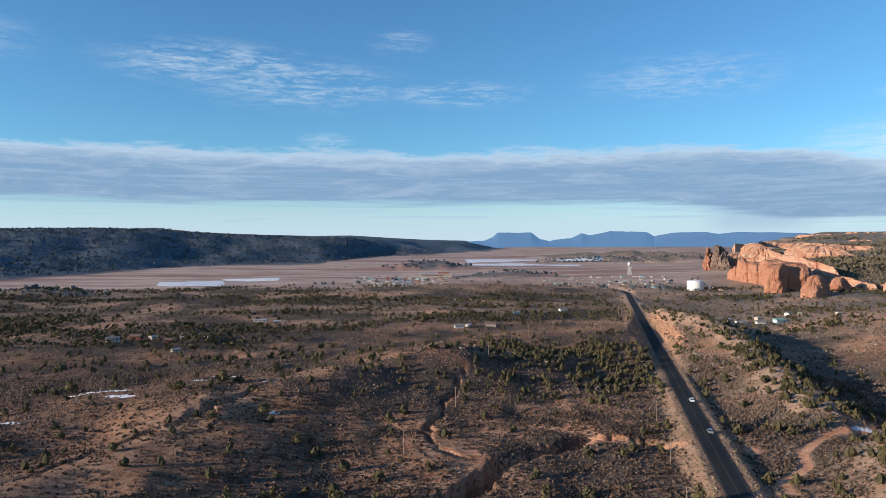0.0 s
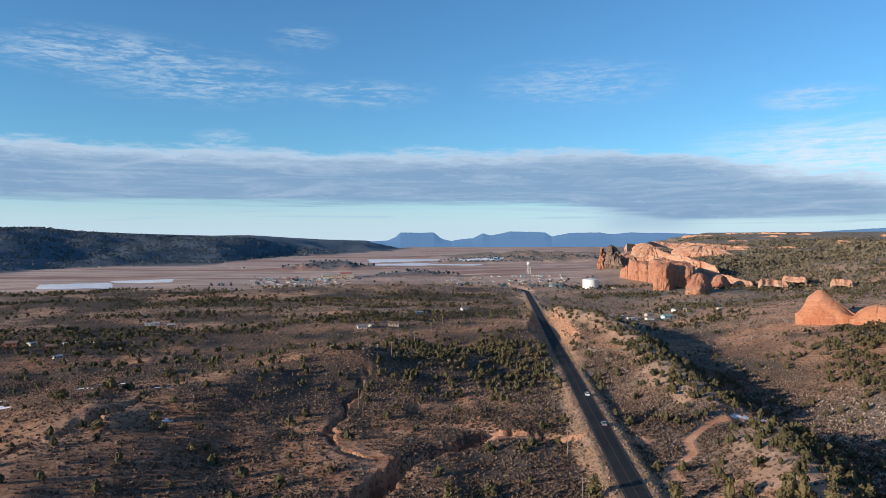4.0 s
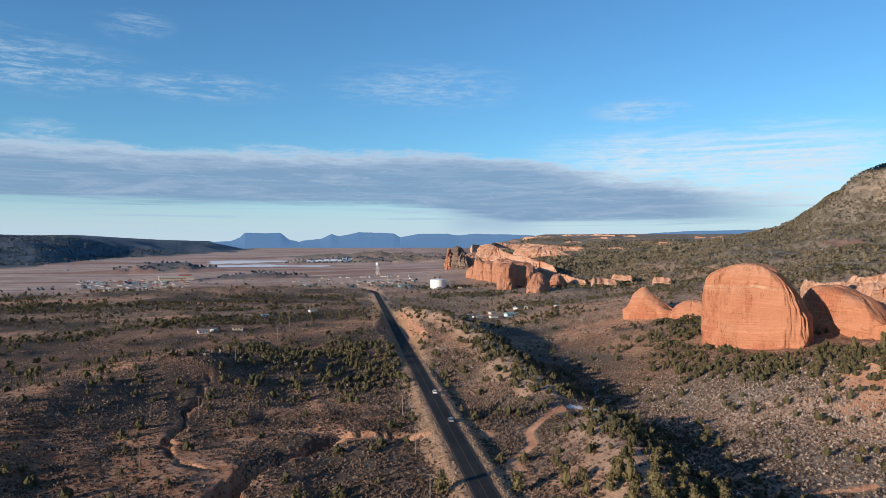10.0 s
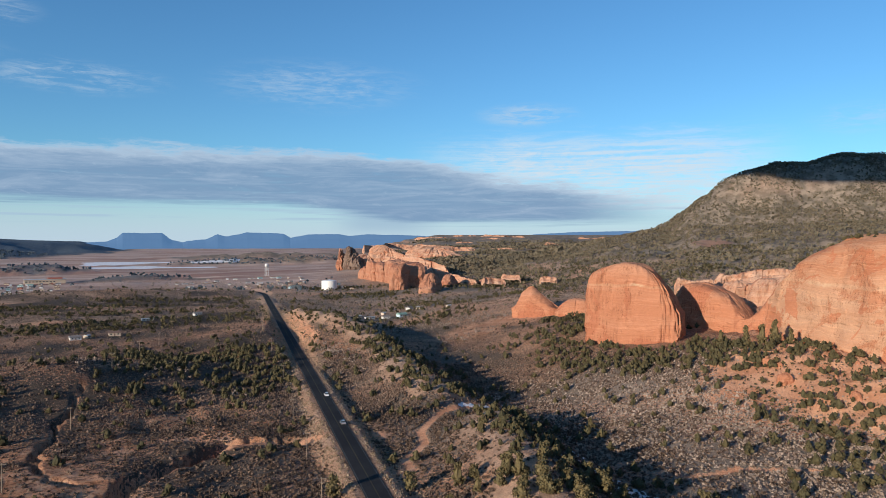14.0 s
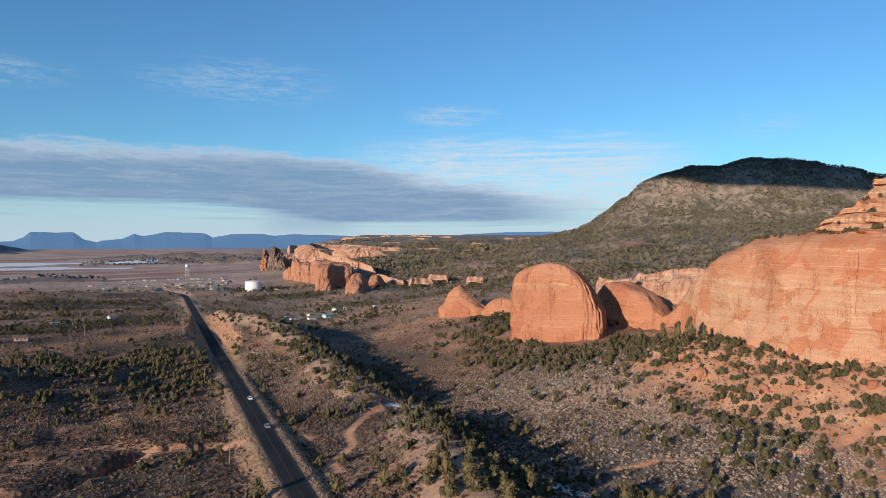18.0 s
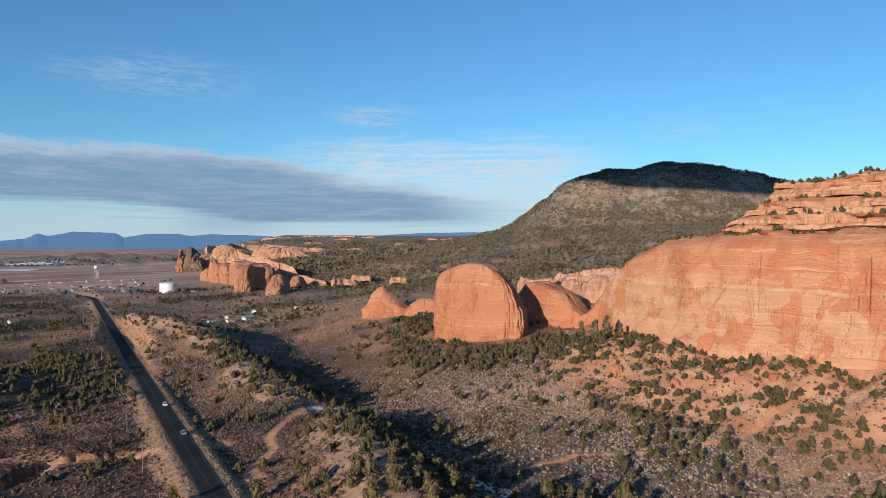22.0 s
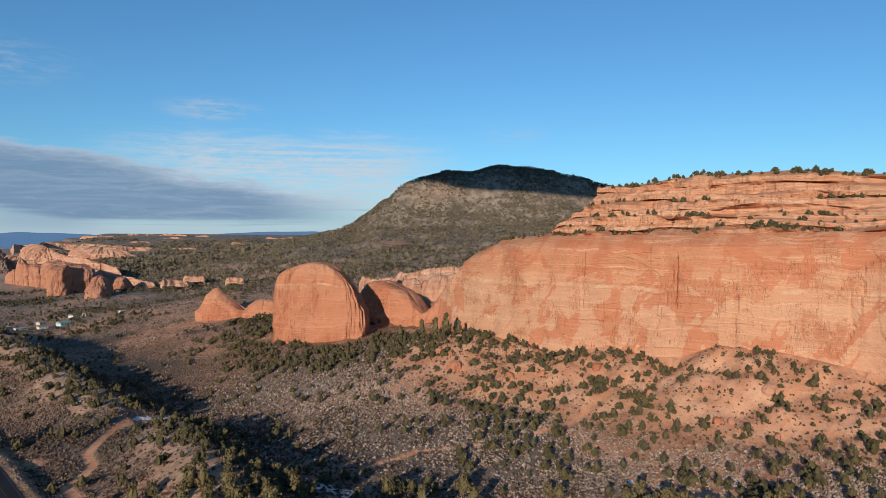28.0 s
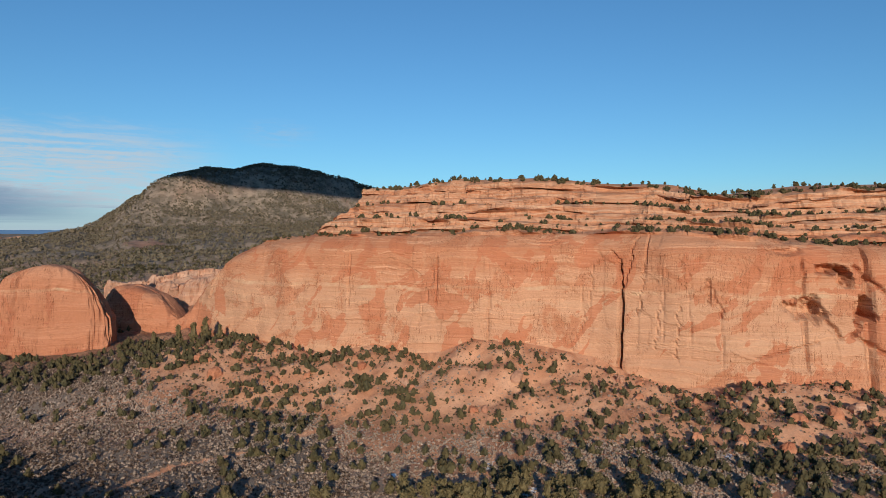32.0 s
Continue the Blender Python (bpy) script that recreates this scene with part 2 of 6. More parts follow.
def rock_build(pale, warm, deep, band_scale=0.16, streaks=0.4, cap=None, seam=None, flutes=0.7, peel=None, lines=0.30, beds=None):
    def build(k, place):
        x, y, z = k.split(place)
        warp = k.noise(place, 0.035, 4.0, 0.55)
        level = k.math("ADD", z, k.math("MULTIPLY", k.math("SUBTRACT", warp, 0.5), 9.0))
        bands = k.noise(k.join(k.math("MULTIPLY", x, 0.006), k.math("MULTIPLY", y, 0.006), k.math("MULTIPLY", level, band_scale)), 1.0, 6.0, 0.66)
        thin = k.noise(k.join(k.math("MULTIPLY", x, 0.012), k.math("MULTIPLY", y, 0.012), k.math("MULTIPLY", level, band_scale * 5)), 1.0, 4.0, 0.7)
        blot = k.noise(place, 0.055, 5.0, 0.6, 0.6)
        fall = k.noise(k.join(k.math("MULTIPLY", x, 0.34), k.math("MULTIPLY", y, 0.34), k.math("MULTIPLY", z, 0.025)), 1.0, 5.0, 0.6, 0.4)
        grain = k.noise(place, 1.1, 5.0, 0.7)
        col = k.mix(k.step(bands, 0.40, 0.68), warm, pale)
        if beds:
            low, high, tint = beds
            zone = k.math("ADD", level, k.math("MULTIPLY", k.math("SUBTRACT", blot, 0.5), 14.0))
            col = k.mix(k.step(zone, low, low + 5, 0.36, 0.0), col, tint)
            col = k.mix(k.math("MULTIPLY", k.step(zone, high - 9, high), k.step(bands, 0.35, 0.6, 0.75, 0.35)), col, deep)
        col = k.mix(k.math("MULTIPLY", k.step(thin, 0.55, 0.64), lines), col, tuple(min(1, c * 1.25) for c in pale))
        col = k.mix(k.math("MULTIPLY", k.step(blot, 0.55, 0.60), 0.7), col, deep)
        if peel:
            slab = k.noise(k.join(k.math("MULTIPLY", x, 0.03), k.math("ADD", k.math("MULTIPLY", y, 0.050), k.math("MULTIPLY", z, 0.02)), k.math("MULTIPLY", z, 0.050)), 1.0, 5.0, 0.55, 0.7)
            col = k.mix(k.step(slab, 0.548, 0.560, 0.0, 0.72), col, peel)
            col = k.mix(k.step(slab, 0.40, 0.38, 0.0, 0.30), col, pale)
        if cap:
            col = k.mix(k.step(level, cap, cap + 3, 0.0, 0.55), col, k.mix(k.step(thin, 0.42, 0.6), (0.50, 0.235, 0.125), (0.62, 0.43, 0.29)))
        if seam:
            line = k.math("ABSOLUTE", k.math("SUBTRACT", level, seam))
            col = k.mix(k.math("MULTIPLY", k.step(line, 1.1, 0.5), k.step(blot, 0.34, 0.5, 0.9, 0.25)), col, (0.60, 0.42, 0.27))
        col = k.mix(k.math("MULTIPLY", k.step(fall, 0.58, 0.74), streaks), col, tuple(c * 0.55 for c in deep))
        col = k.mix(k.math("MULTIPLY", k.step(fall, 0.42, 0.28), 0.35 * flutes), col, pale)
        col = k.mix(k.step(grain, 0.25, 0.75, 0.30, 0.0), col, tuple(c * 0.6 for c in warm))
        fine = k.noise(k.join(k.math("MULTIPLY", x, 0.03), k.math("MULTIPLY", y, 0.03), k.math("MULTIPLY", level, band_scale * 16)), 1.0, 3.0, 0.7)
        col = k.mix(k.math("MULTIPLY", k.step(fine, 0.52, 0.70), 0.38), col, tuple(min(1, c * 1.2) for c in pale))
        col = k.mix(k.math("MULTIPLY", k.step(fine, 0.44, 0.28), 0.22), col, tuple(c * 0.7 for c in deep))
        crack = k.noise(k.join(k.math("MULTIPLY", x, 0.9), k.math("MULTIPLY", y, 0.9), k.math("MULTIPLY", z, 0.05)), 1.0, 3.0, 0.6, 0.5)
        col = k.mix(k.math("MULTIPLY", k.step(k.math("ABSOLUTE", k.math("SUBTRACT", crack, 0.5)), 0.016, 0.004), k.step(blot, 0.44, 0.56, 0.0, 0.8)), col, tuple(c * 0.3 for c in deep))
        height = k.math("ADD", k.math("MULTIPLY", grain, 0.45), k.math("ADD", k.math("MULTIPLY", thin, 0.8), k.math("MULTIPLY", fall, flutes)))
        return col, k.bump(height, 0.8, 0.9)
    return build


def leaf_build(dark, light, kind, patch_scale=0.6):
    def build(k, place):
        pick = random_of(k, kind)
        patch = k.noise(place, patch_scale, 3.0, 0.6)
        col = k.mix(k.step(patch, 0.3, 0.7), dark, light)
        col = k.mix(k.math("MULTIPLY", pick, 0.5), col, tuple(c * f for c, f in zip(light, (1.25, 1.0, 0.8))))
        return col, None
    return build


def bush_build(dark, mid, light):
    def build(k, place):
        pick = random_of(k, "island")
        col = k.mix(k.step(pick, 0.0, 0.55), dark, mid)
        col = k.mix(k.step(pick, 0.5, 1.0), col, light)
        patch = k.noise(place, 2.5, 3.0, 0.7)
        return k.mix(k.step(patch, 0.40, 0.62, 0.35, 0.0), col, tuple(c * 0.6 for c in dark)), None
    return build


def asphalt_build(k, place):
    s = k.noise(k.scaled(place, (1.0, 1.0, 0.0)), 0.05, 4.0, 0.6)
    fine = k.noise(place, 2.5, 4.0, 0.7)
    col = k.mix(k.step(s, 0.35, 0.65), (0.022, 0.023, 0.026), (0.034, 0.035, 0.037))
    return k.mix(k.step(fine, 0.4, 0.8, 0.0, 0.5), col, (0.055, 0.053, 0.05)), k.bump(fine, 0.2, 0.05)


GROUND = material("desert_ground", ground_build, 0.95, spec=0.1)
CLIFF_ROCK = material("banded_sandstone", rock_build((0.585, 0.335, 0.205), (0.52, 0.245, 0.136), (0.47, 0.185, 0.095), 0.20, 0.10, cap=75.0, seam=50.0, flutes=0.12, peel=(0.48, 0.165, 0.082), lines=0.62, beds=(47.0, 62.0, (0.565, 0.375, 0.245))), 0.93, spec=0.12)
RED_ROCK = material("red_sandstone", rock_build((0.50, 0.250, 0.152), (0.455, 0.192, 0.106), (0.395, 0.140, 0.076), 0.11, 0.3, seam=46.0, flutes=0.4), 0.93, spec=0.12)
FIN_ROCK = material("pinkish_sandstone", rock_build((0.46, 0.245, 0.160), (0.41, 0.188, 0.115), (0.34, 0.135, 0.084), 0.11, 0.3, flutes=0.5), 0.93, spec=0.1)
PALE_ROCK = material("pale_sandstone", rock_build((0.55, 0.36, 0.26), (0.49, 0.26, 0.165), (0.42, 0.18, 0.11), 0.22), 0.93, spec=0.12)
GREY_ROCK = material("grey_rock", rock_build((0.26, 0.19, 0.15), (0.20, 0.14, 0.11), (0.15, 0.085, 0.065), 0.10), 0.93, spec=0.12)
ASPHALT = material("asphalt", asphalt_build, 0.95, spec=0.08)
JUNIPER = material("juniper_leaf", leaf_build((0.058, 0.052, 0.028), (0.155, 0.133, 0.068), "island", 1.2), 0.85, spec=0.15)
JUNIPER_FAR = material("woodland_leaf", leaf_build((0.036, 0.035, 0.020), (0.098, 0.088, 0.046), "island"), 0.85, spec=0.15)
SAGE_PALE = material("pale_sagebrush_leaf", bush_build((0.225, 0.166, 0.128), (0.335, 0.256, 0.198), (0.44, 0.345, 0.270)), 0.9, spec=0.1)
SLOPE_LEAF = material("pinyon_leaf", leaf_build((0.090, 0.083, 0.062), (0.162, 0.145, 0.106), "island"), 0.9, spec=0.05)
SAGE = material("sagebrush_leaf", bush_build((0.062, 0.041, 0.030), (0.140, 0.094, 0.068), (0.235, 0.165, 0.122)), 0.9, spec=0.1)
BARK = plain("bark", (0.14, 0.10, 0.075), 0.9)
BARE = material("bare_twig", leaf_build((0.170, 0.136, 0.114), (0.28, 0.232, 0.200), "island"), 0.9, spec=0.1)
# evergreen leaves tinted blue for the haze over the tableland
HAZED_LEAF = material("hazed_evergreen_leaf", leaf_build((0.072, 0.098, 0.122), (0.110, 0.138, 0.160), "island"), 0.9, spec=0.05)
# haze before the far mesas is put in as blue colour and glow
HAZE_BLUE = plain("far_mesa", (0.035, 0.055, 0.085), 0.95, vary=0.10, scale=0.004, spec=0.0)
haze_shader = HAZE_BLUE.node_tree.nodes["Principled BSDF"]
haze_shader.inputs["Emission Color"].default_value = (0.075, 0.160, 0.300, 1)
haze_shader.inputs["Emission Strength"].default_value = 1.0

# ---- the shape of the land ----
def smooth(a, b, v):
    k = np.clip((np.asarray(v, float) - a) / (b - a), 0, 1)
    return k * k * (3 - 2 * k)


TABLE = np.random.RandomState(7).uniform(-1, 1, (256, 256))


def value2(x, y, seed=0):
    """Smooth noise from -1 to 1."""
    x, y = np.broadcast_arrays(np.asarray(x, float), np.asarray(y, float))
    ix, iy = np.floor(x).astype(np.int64), np.floor(y).astype(np.int64)
    fx, fy = x - ix, y - iy
    fx, fy = fx * fx * (3 - 2 * fx), fy * fy * (3 - 2 * fy)
    i0, j0 = (ix + seed * 37) & 255, (iy + seed * 91) & 255
    i1, j1 = (i0 + 1) & 255, (j0 + 1) & 255
    a, b, c, d = TABLE[i0, j0], TABLE[i1, j0], TABLE[i0, j1], TABLE[i1, j1]
    return (a + (b - a) * fx) * (1 - fy) + (c + (d - c) * fx) * fy


def fbm(x, y, seed=0, octaves=4, gain=0.5):
    total, amp = 0.0, 1.0
    for k in range(octaves):
        total = total + amp * value2(x * 2.03 ** k + 17.3 * k, y * 2.03 ** k - 9.1 * k, seed + k)
        amp *= gain
    return total


def value3(x, y, z, seed=0):
    x, y, z = (np.asarray(v, float) for v in np.broadcast_arrays(x, y, z))
    iz = np.floor(z).astype(int)
    fz = z - iz
    fz = fz * fz * (3 - 2 * fz)
    lo = value2(x + 31.7 * (iz % 97), y - 57.3 * (iz % 89), seed)
    hi = value2(x + 31.7 * ((iz + 1) % 97), y - 57.3 * ((iz + 1) % 89), seed)
    return lo + (hi - lo) * fz


def fbm3(x, y, z, seed=0, octaves=4, gain=0.5):
    total, amp = 0.0, 1.0
    for k in range(octaves):
        f = 2.03 ** k
        total = total + amp * value3(x * f + 7.7 * k, y * f - 3.1 * k, z * f + 5.9 * k, seed + 3 * k)
        amp *= gain
    return total


def near_line(x, y, pts, values=None):
    """Distance to a polyline of (x, y) points, and the value along it (default 0 to 1)."""
    x, y = np.asarray(x, float), np.asarray(y, float)
    best, val = np.full(x.shape, 1e9), np.zeros(x.shape)
    values = values if values is not None else np.linspace(0, 1, len(pts))
    for (x0, y0), (x1, y1), v0, v1 in zip(pts, pts[1:], values, values[1:]):
        dx, dy = x1 - x0, y1 - y0
        k = np.clip(((x - x0) * dx + (y - y0) * dy) / (dx * dx + dy * dy), 0, 1)
        d = np.hypot(x - x0 - k * dx, y - y0 - k * dy)
        closer = d < best
        best, val = np.where(closer, d, best), np.where(closer, v0 + (v1 - v0) * k, val)
    return best, val


ROAD_AT, ROAD_WAY = (81.0, 192.0), (0.2185, 0.9758)     # a point of the centre line, and its direction
ROAD_BEND = 790.0                                       # metres along, where the road swings towards the town
ROAD_HALF = 3.6
ARROYO = [(104, 240), (88, 244), (70, 252), (56, 254), (39, 247), (18, 230), (10, 212), (1, 192), (-14, 160), (-30, 130)]
ARROYO_B = [(12, 352), (5, 323), (1, 306), (-8, 268), (-3, 245), (7, 236), (18, 230)]
GULLY = [(-74, 318), (-84, 292), (-89, 266), (-95, 253), (-101, 242), (-107, 229), (-115, 215), (-124, 195), (-138, 160)]
SPUR_A = [(206, 660), (194, 560), (186, 460), (172, 365), (152, 282)]
SPUR_B = [(147, 222), (128, 182), (110, 143), (96, 110), (80, 72)]
TRACK = [(97, 195), (100, 207), (115, 221), (121, 236), (141, 256), (162, 264), (178, 256)]
TRAIL = [(168, 150), (188, 147.6), (202.6, 136.8), (213, 129), (226, 124), (240, 118), (262, 119), (276, 116)]
CLIFF = [(430, 330), (392, 300), (362, 274), (344, 246), (336, 219), (330, 200), (325, 182), (321, 155), (320, 134), (319, 112), (319, 99), (320, 88), (322, 63), (322, 42),
         (322, 26), (318, 12), (314, -8), (312, -48), (318, -85), (326, -140), (335, -220)]
CLIFF_FOOT = [26, 22, 18, 17, 21, 18.5, 15.5, 16.5, 21, 18, 19, 24, 25.5, 22.5, 20, 14.5, 10, 14, 13, 14, 14]
SWELL = [(-115, 160), (-106, 182), (-97, 198), (-91, 216), (-89, 249), (-85, 295), (-66, 317), (-39, 351), (-12, 375), (16, 389), (50, 400)]
PEAK_A, PEAK_B = (1325, 965), (1600, 720)               # ends of the mountain's summit ridge


def road_coords(x, y):
    """Metres along and to the right of the road's centre line."""
    px, py = x - ROAD_AT[0], y - ROAD_AT[1]
    s = px * ROAD_WAY[0] + py * ROAD_WAY[1]
    d = px * ROAD_WAY[1] - py * ROAD_WAY[0]
    return s, d + np.maximum(s - ROAD_BEND, 0) ** 2 / 900.0


def ground(x, y):
    x, y = np.asarray(x, float), np.asarray(y, float)
    r, az = np.hypot(x, y), np.degrees(np.arctan2(x, y))
    s, d = road_coords(x, y)
    far = smooth(900, 2200, r)
    z = 46.0 * np.clip((r - 1100) / 3500, 0, 1.1) ** 1.4
    # rolling plain
    z = z + fbm(x / 150, y / 150, 11, 4) * 2.6 * smooth(60, 260, r) * (1 - 0.6 * far)
    z = z + fbm(x / 28, y / 28, 15, 3) * 0.55 * (1 - far)
    # low swell west of the road, with a clear far edge
    q, k = near_line(x + 6 * fbm(x / 40, y / 40, 17, 2), y + 6 * fbm(x / 40, y / 40, 18, 2), SWELL)
    crest_x = np.interp(y, [p[1] for p in SWELL], [p[0] for p in SWELL])
    wide = np.where(x > crest_x, 40 - 6 * smooth(250, 330, y), 24 + 60 * smooth(230, 330, y))
    z = z + (5.0 + 4.5 * smooth(0.0, 0.4, k) - 4.0 * smooth(0.8, 1.0, k)) * np.exp(-(q / wide) ** 2)
    west = smooth(-18, -45, d) * smooth(620, 480, r)
    z = z + west * (1.5 * fbm(x / 36, y / 60, 19, 3) - 1.2 * np.abs(fbm(x / 22, y / 40, 20, 2)))
    z = z + 7.0 * np.exp(-((d + 122) / 46) ** 2) * np.exp(-((s - 165) / 85) ** 2)
    z = z + 6.0 * np.exp(-(((x + 60) / 240) ** 2 + ((y - 1010) / 90) ** 2)) + 7 * np.exp(-(((x - 90) / 90) ** 2 + ((y - 1300) / 60) ** 2))
    # rise towards the red cliffs and on to the mountain
    near = smooth(760, 330, s)
    z = z + (20.0 * near + 5.0 * (1 - near)) * (1 - 0.62 * smooth(235, 150, y)) * smooth(95, 300, d) * smooth(-2200, -900, -s)
    z = z - 5.0 * np.exp(-((d - 105) / 36) ** 2) * smooth(620, 420, s) * smooth(30, 110, s)
    z = z + 6.5 * np.exp(-(((x - 290) / 60) ** 2 + ((y - 370) / 75) ** 2))
    # spurs east of the road
    q, k = near_line(x, y, SPUR_A)
    ridge_x = np.interp(y, [p[1] for p in SPUR_A[::-1]], [p[0] for p in SPUR_A[::-1]])
    z = z + (10.5 - 2.5 * smooth(0.75, 1.0, k) - 3 * smooth(0.35, 0.0, k) + fbm(x / 30, y / 30, 23, 2) * 1.5) * np.exp(-(q / np.where(x > ridge_x, 17, 21)) ** 2)
    q, k = near_line(x, y, SPUR_B)
    z = z + (8.5 + 2.5 * k + fbm(x / 24, y / 24, 24, 2) * 1.2) * np.exp(-(q / 17) ** 2)
    # mountain
    ax, ay = PEAK_B[0] - PEAK_A[0], PEAK_B[1] - PEAK_A[1]
    k = ((x - PEAK_A[0]) * ax + (y - PEAK_A[1]) * ay) / (ax * ax + ay * ay)
    q = np.hypot(x - PEAK_A[0] - np.clip(k, 0, 1) * ax, y - PEAK_A[1] - np.clip(k, 0, 1) * ay)
    q = np.maximum(q * (1 + 0.10 * fbm(x / 170, y / 170, 31, 4)) , 0)
    hill = np.interp(q, (0, 60, 92, 122, 150, 222, 275, 355, 520, 720, 980, 1250), (232, 222, 204, 163, 142, 101, 91, 80, 60, 39, 17, 0))
    hill = hill - 34 * smooth(0.5, 1.05, k) * smooth(350, 100, q) + 14 * np.exp(-((k - 0.33) / 0.20) ** 2) * np.exp(-(q / 200) ** 2)
    hill = hill + fbm(x / 60, y / 60, 33, 4) * 5.0 * smooth(0, 60, hill)
    hill = hill * np.interp(az, (43.8, 45.5, 46.8, 47.9, 48.7, 49.2, 49.7, 50.5, 51.9, 53, 54.3, 56.3, 57.8, 58.9, 60.3, 62.8, 65.8, 67), (0.85, 0.86, 0.84, 0.90, 0.965, 0.98, 0.95, 0.955, 0.93, 0.95, 0.985, 0.93, 0.965, 0.99, 1.0, 1.06, 1.07, 1.03))
    z = z + hill * smooth(1900, 1500, s) * smooth(120, 640, d) * (0.45 + 0.55 * smooth(32, 44, az))
    # forested tableland beyond the western fields
    foot = np.interp(az, (-180, -60, -32, -27, -20, -10, -4, 2, 6), (1500, 1500, 1640, 1760, 2060, 2250, 2900, 3500, 4200))
    foot = foot * (1 + 0.05 * fbm(x / 260, y / 260, 41, 3))
    lift = np.interp(az, (-180, -60, -32, -22, -20, -15.5, -10.2, -7.5, -3, 1.7, 4.5), (0.02, 0.02, 0.0178, 0.0197, 0.0155, 0.0110, 0.0078, 0.0092, 0.0042, 0.0022, -0.006))
    crest = 70 + lift * (foot + 1000) - 46.0 * np.clip((foot - 100) / 3500, 0, 1.1) ** 1.4
    rise_k = np.clip((r - foot) / 1000, 0, 1.0)
    table = crest * (smooth(0, 1, rise_k ** 0.75)) + fbm(x / 130, y / 130, 43, 4) * 7 * np.sin(np.pi * rise_k) ** 0.5
    z = z + table * smooth(5.5, 3.5, az)
    # terraced red country to the north-east
    shelf = smooth(1700, 4500, r + 260 * fbm(x / 420, y / 420, 51, 4)) * smooth(21, 29, az) * smooth(75, 60, az)
    shelf = (np.floor(shelf * 6) + smooth(0.55, 1.0, shelf * 6 - np.floor(shelf * 6))) / 6
    z = z + shelf * 66 + 17 * smooth(1300, 2200, r) * smooth(23, 28, az) * smooth(75, 60, az)
    # dark wooded ridges out on the plain, and the knolls by the town
    for cx, cy, ax, ay, h, turn_k in ((620, 2150, 330, 60, 20, 0.10), (-40, 1760, 110, 34, 20, 0.05), (150, 1420, 90, 36, 12, 0.0), (60, 1010, 120, 40, 7, 0.0), (-530, 945, 80, 30, 8, -0.1), (760, 2700, 400, 60, 22, 0.1)):
        ex, ey = (x - cx) - turn_k * (y - cy), (y - cy) + turn_k * (x - cx)
        z = z + h * np.exp(-((ex / ax) ** 2 + (ey / ay) ** 2)) * (1 + 0.35 * fbm(x / 40, y / 40, 57, 3))
    # talus under the great cliff
    q, base = near_line(x, y, CLIFF, CLIFF_FOOT)
    wall = np.interp(y, [p[1] for p in CLIFF[::-1]], [p[0] for p in CLIFF[::-1]])
    talus = smooth(74, 0, q + 7 * fbm(x / 16, y / 16, 63, 3)) ** 1.15
    z = z - 1.5 * np.exp(-((q - 60) / 26) ** 2) * smooth(225, 165, y)
    inside = (x > wall - 3) & (y > -260) & (y < 300)
    rubble = fbm(x / 20, y / 20, 61, 4) * 2.6 + fbm(x / 6.5, y / 6.5, 64, 3) * 0.9 - 1.5 * np.abs(fbm(y / 13 + 0.4 * fbm(x / 30, y / 30, 65, 2), x / 70, 66, 3)) + 0.6
    z = np.where(inside, base, z + (base + rubble - z) * talus)
    # washes
    for line, half, deep in ((ARROYO, 2.8, 7.2), (ARROYO_B, 0.35, 3.4), (GULLY, 0.8, 3.0)):
        q, k = near_line(x + 3.5 * fbm(x / 17, y / 17, 71, 3), y + 3.5 * fbm(x / 17, y / 17, 75, 3), line)
        z = z - deep * smooth(half + 1.3, half - 0.4, q + 1.1 * fbm(x / 4.5, y / 4.5, 79, 2)) * smooth(0, 0.10, k) * (1 + 0.25 * fbm(x / 7, y / 7, 77, 2))
    q, k = near_line(x + 2 * fbm(x / 11, y / 11, 81, 2), y, [(112, 262), (128, 275), (150, 282), (178, 300), (205, 330)])
    z = z - 2.2 * smooth(5, 2.5, q)
    # road bed: a low ridge crossed in a cutting, else a bank just above the plain
    ridge = 7.0 * np.exp(-((s - 330) / 105) ** 2) * np.exp(-((d + 8) / 60) ** 2)
    z = z + ridge
    bed = np.interp(s, (-400, 0, 780, 860, 1000), (0.9, 0.9, 0.6, -1.0, -4.0))
    side = np.abs(d) - (ROAD_HALF + 2.6)
    on_road = (s > -420) & (s < 1000)
    cut = bed + np.maximum(side, 0) * 0.62
    fill = bed - np.maximum(side, 0) * 0.45
    z = np.where(on_road, np.clip(z, fill, cut), z)
    q, k = near_line(x, y, TRACK)
    z = z - 0.35 * smooth(2.6, 1.5, q)
    q, k = near_line(x, y, TRAIL)
    return z - 0.9 * smooth(2.6, 1.4, q)

# ---- building helpers ----
def mesh_object(name, verts, faces, mat, parent=None, label="", smooth_faces=False):
    me = bpy.data.meshes.new(name)
    verts = np.asarray(verts, np.float32)
    faces = np.asarray(faces, np.int32)
    me.vertices.add(len(verts))
    me.vertices.foreach_set("co", verts.ravel())
    n_side = faces.shape[1]
    me.loops.add(faces.size)
    me.loops.foreach_set("vertex_index", faces.ravel())
    me.polygons.add(len(faces))
    me.polygons.foreach_set("loop_start", np.arange(0, faces.size, n_side, dtype=np.int32))
    me.polygons.foreach_set("use_smooth", np.full(len(faces), smooth_faces))
    me.update(calc_edges=True)
    me.materials.append(mat)
    ob = new(name, me)
    if parent:
        ob.parent = parent
    if label:
        tagged(ob, label)
    return ob


def part(name, bm, mat, parent=None, label=""):
    me = bpy.data.meshes.new(name)
    bm.to_mesh(me)
    bm.free()
    me.materials.append(mat)
    ob = new(name, me)
    if parent:
        ob.parent = parent
    if label:
        tagged(ob, label)
    return ob


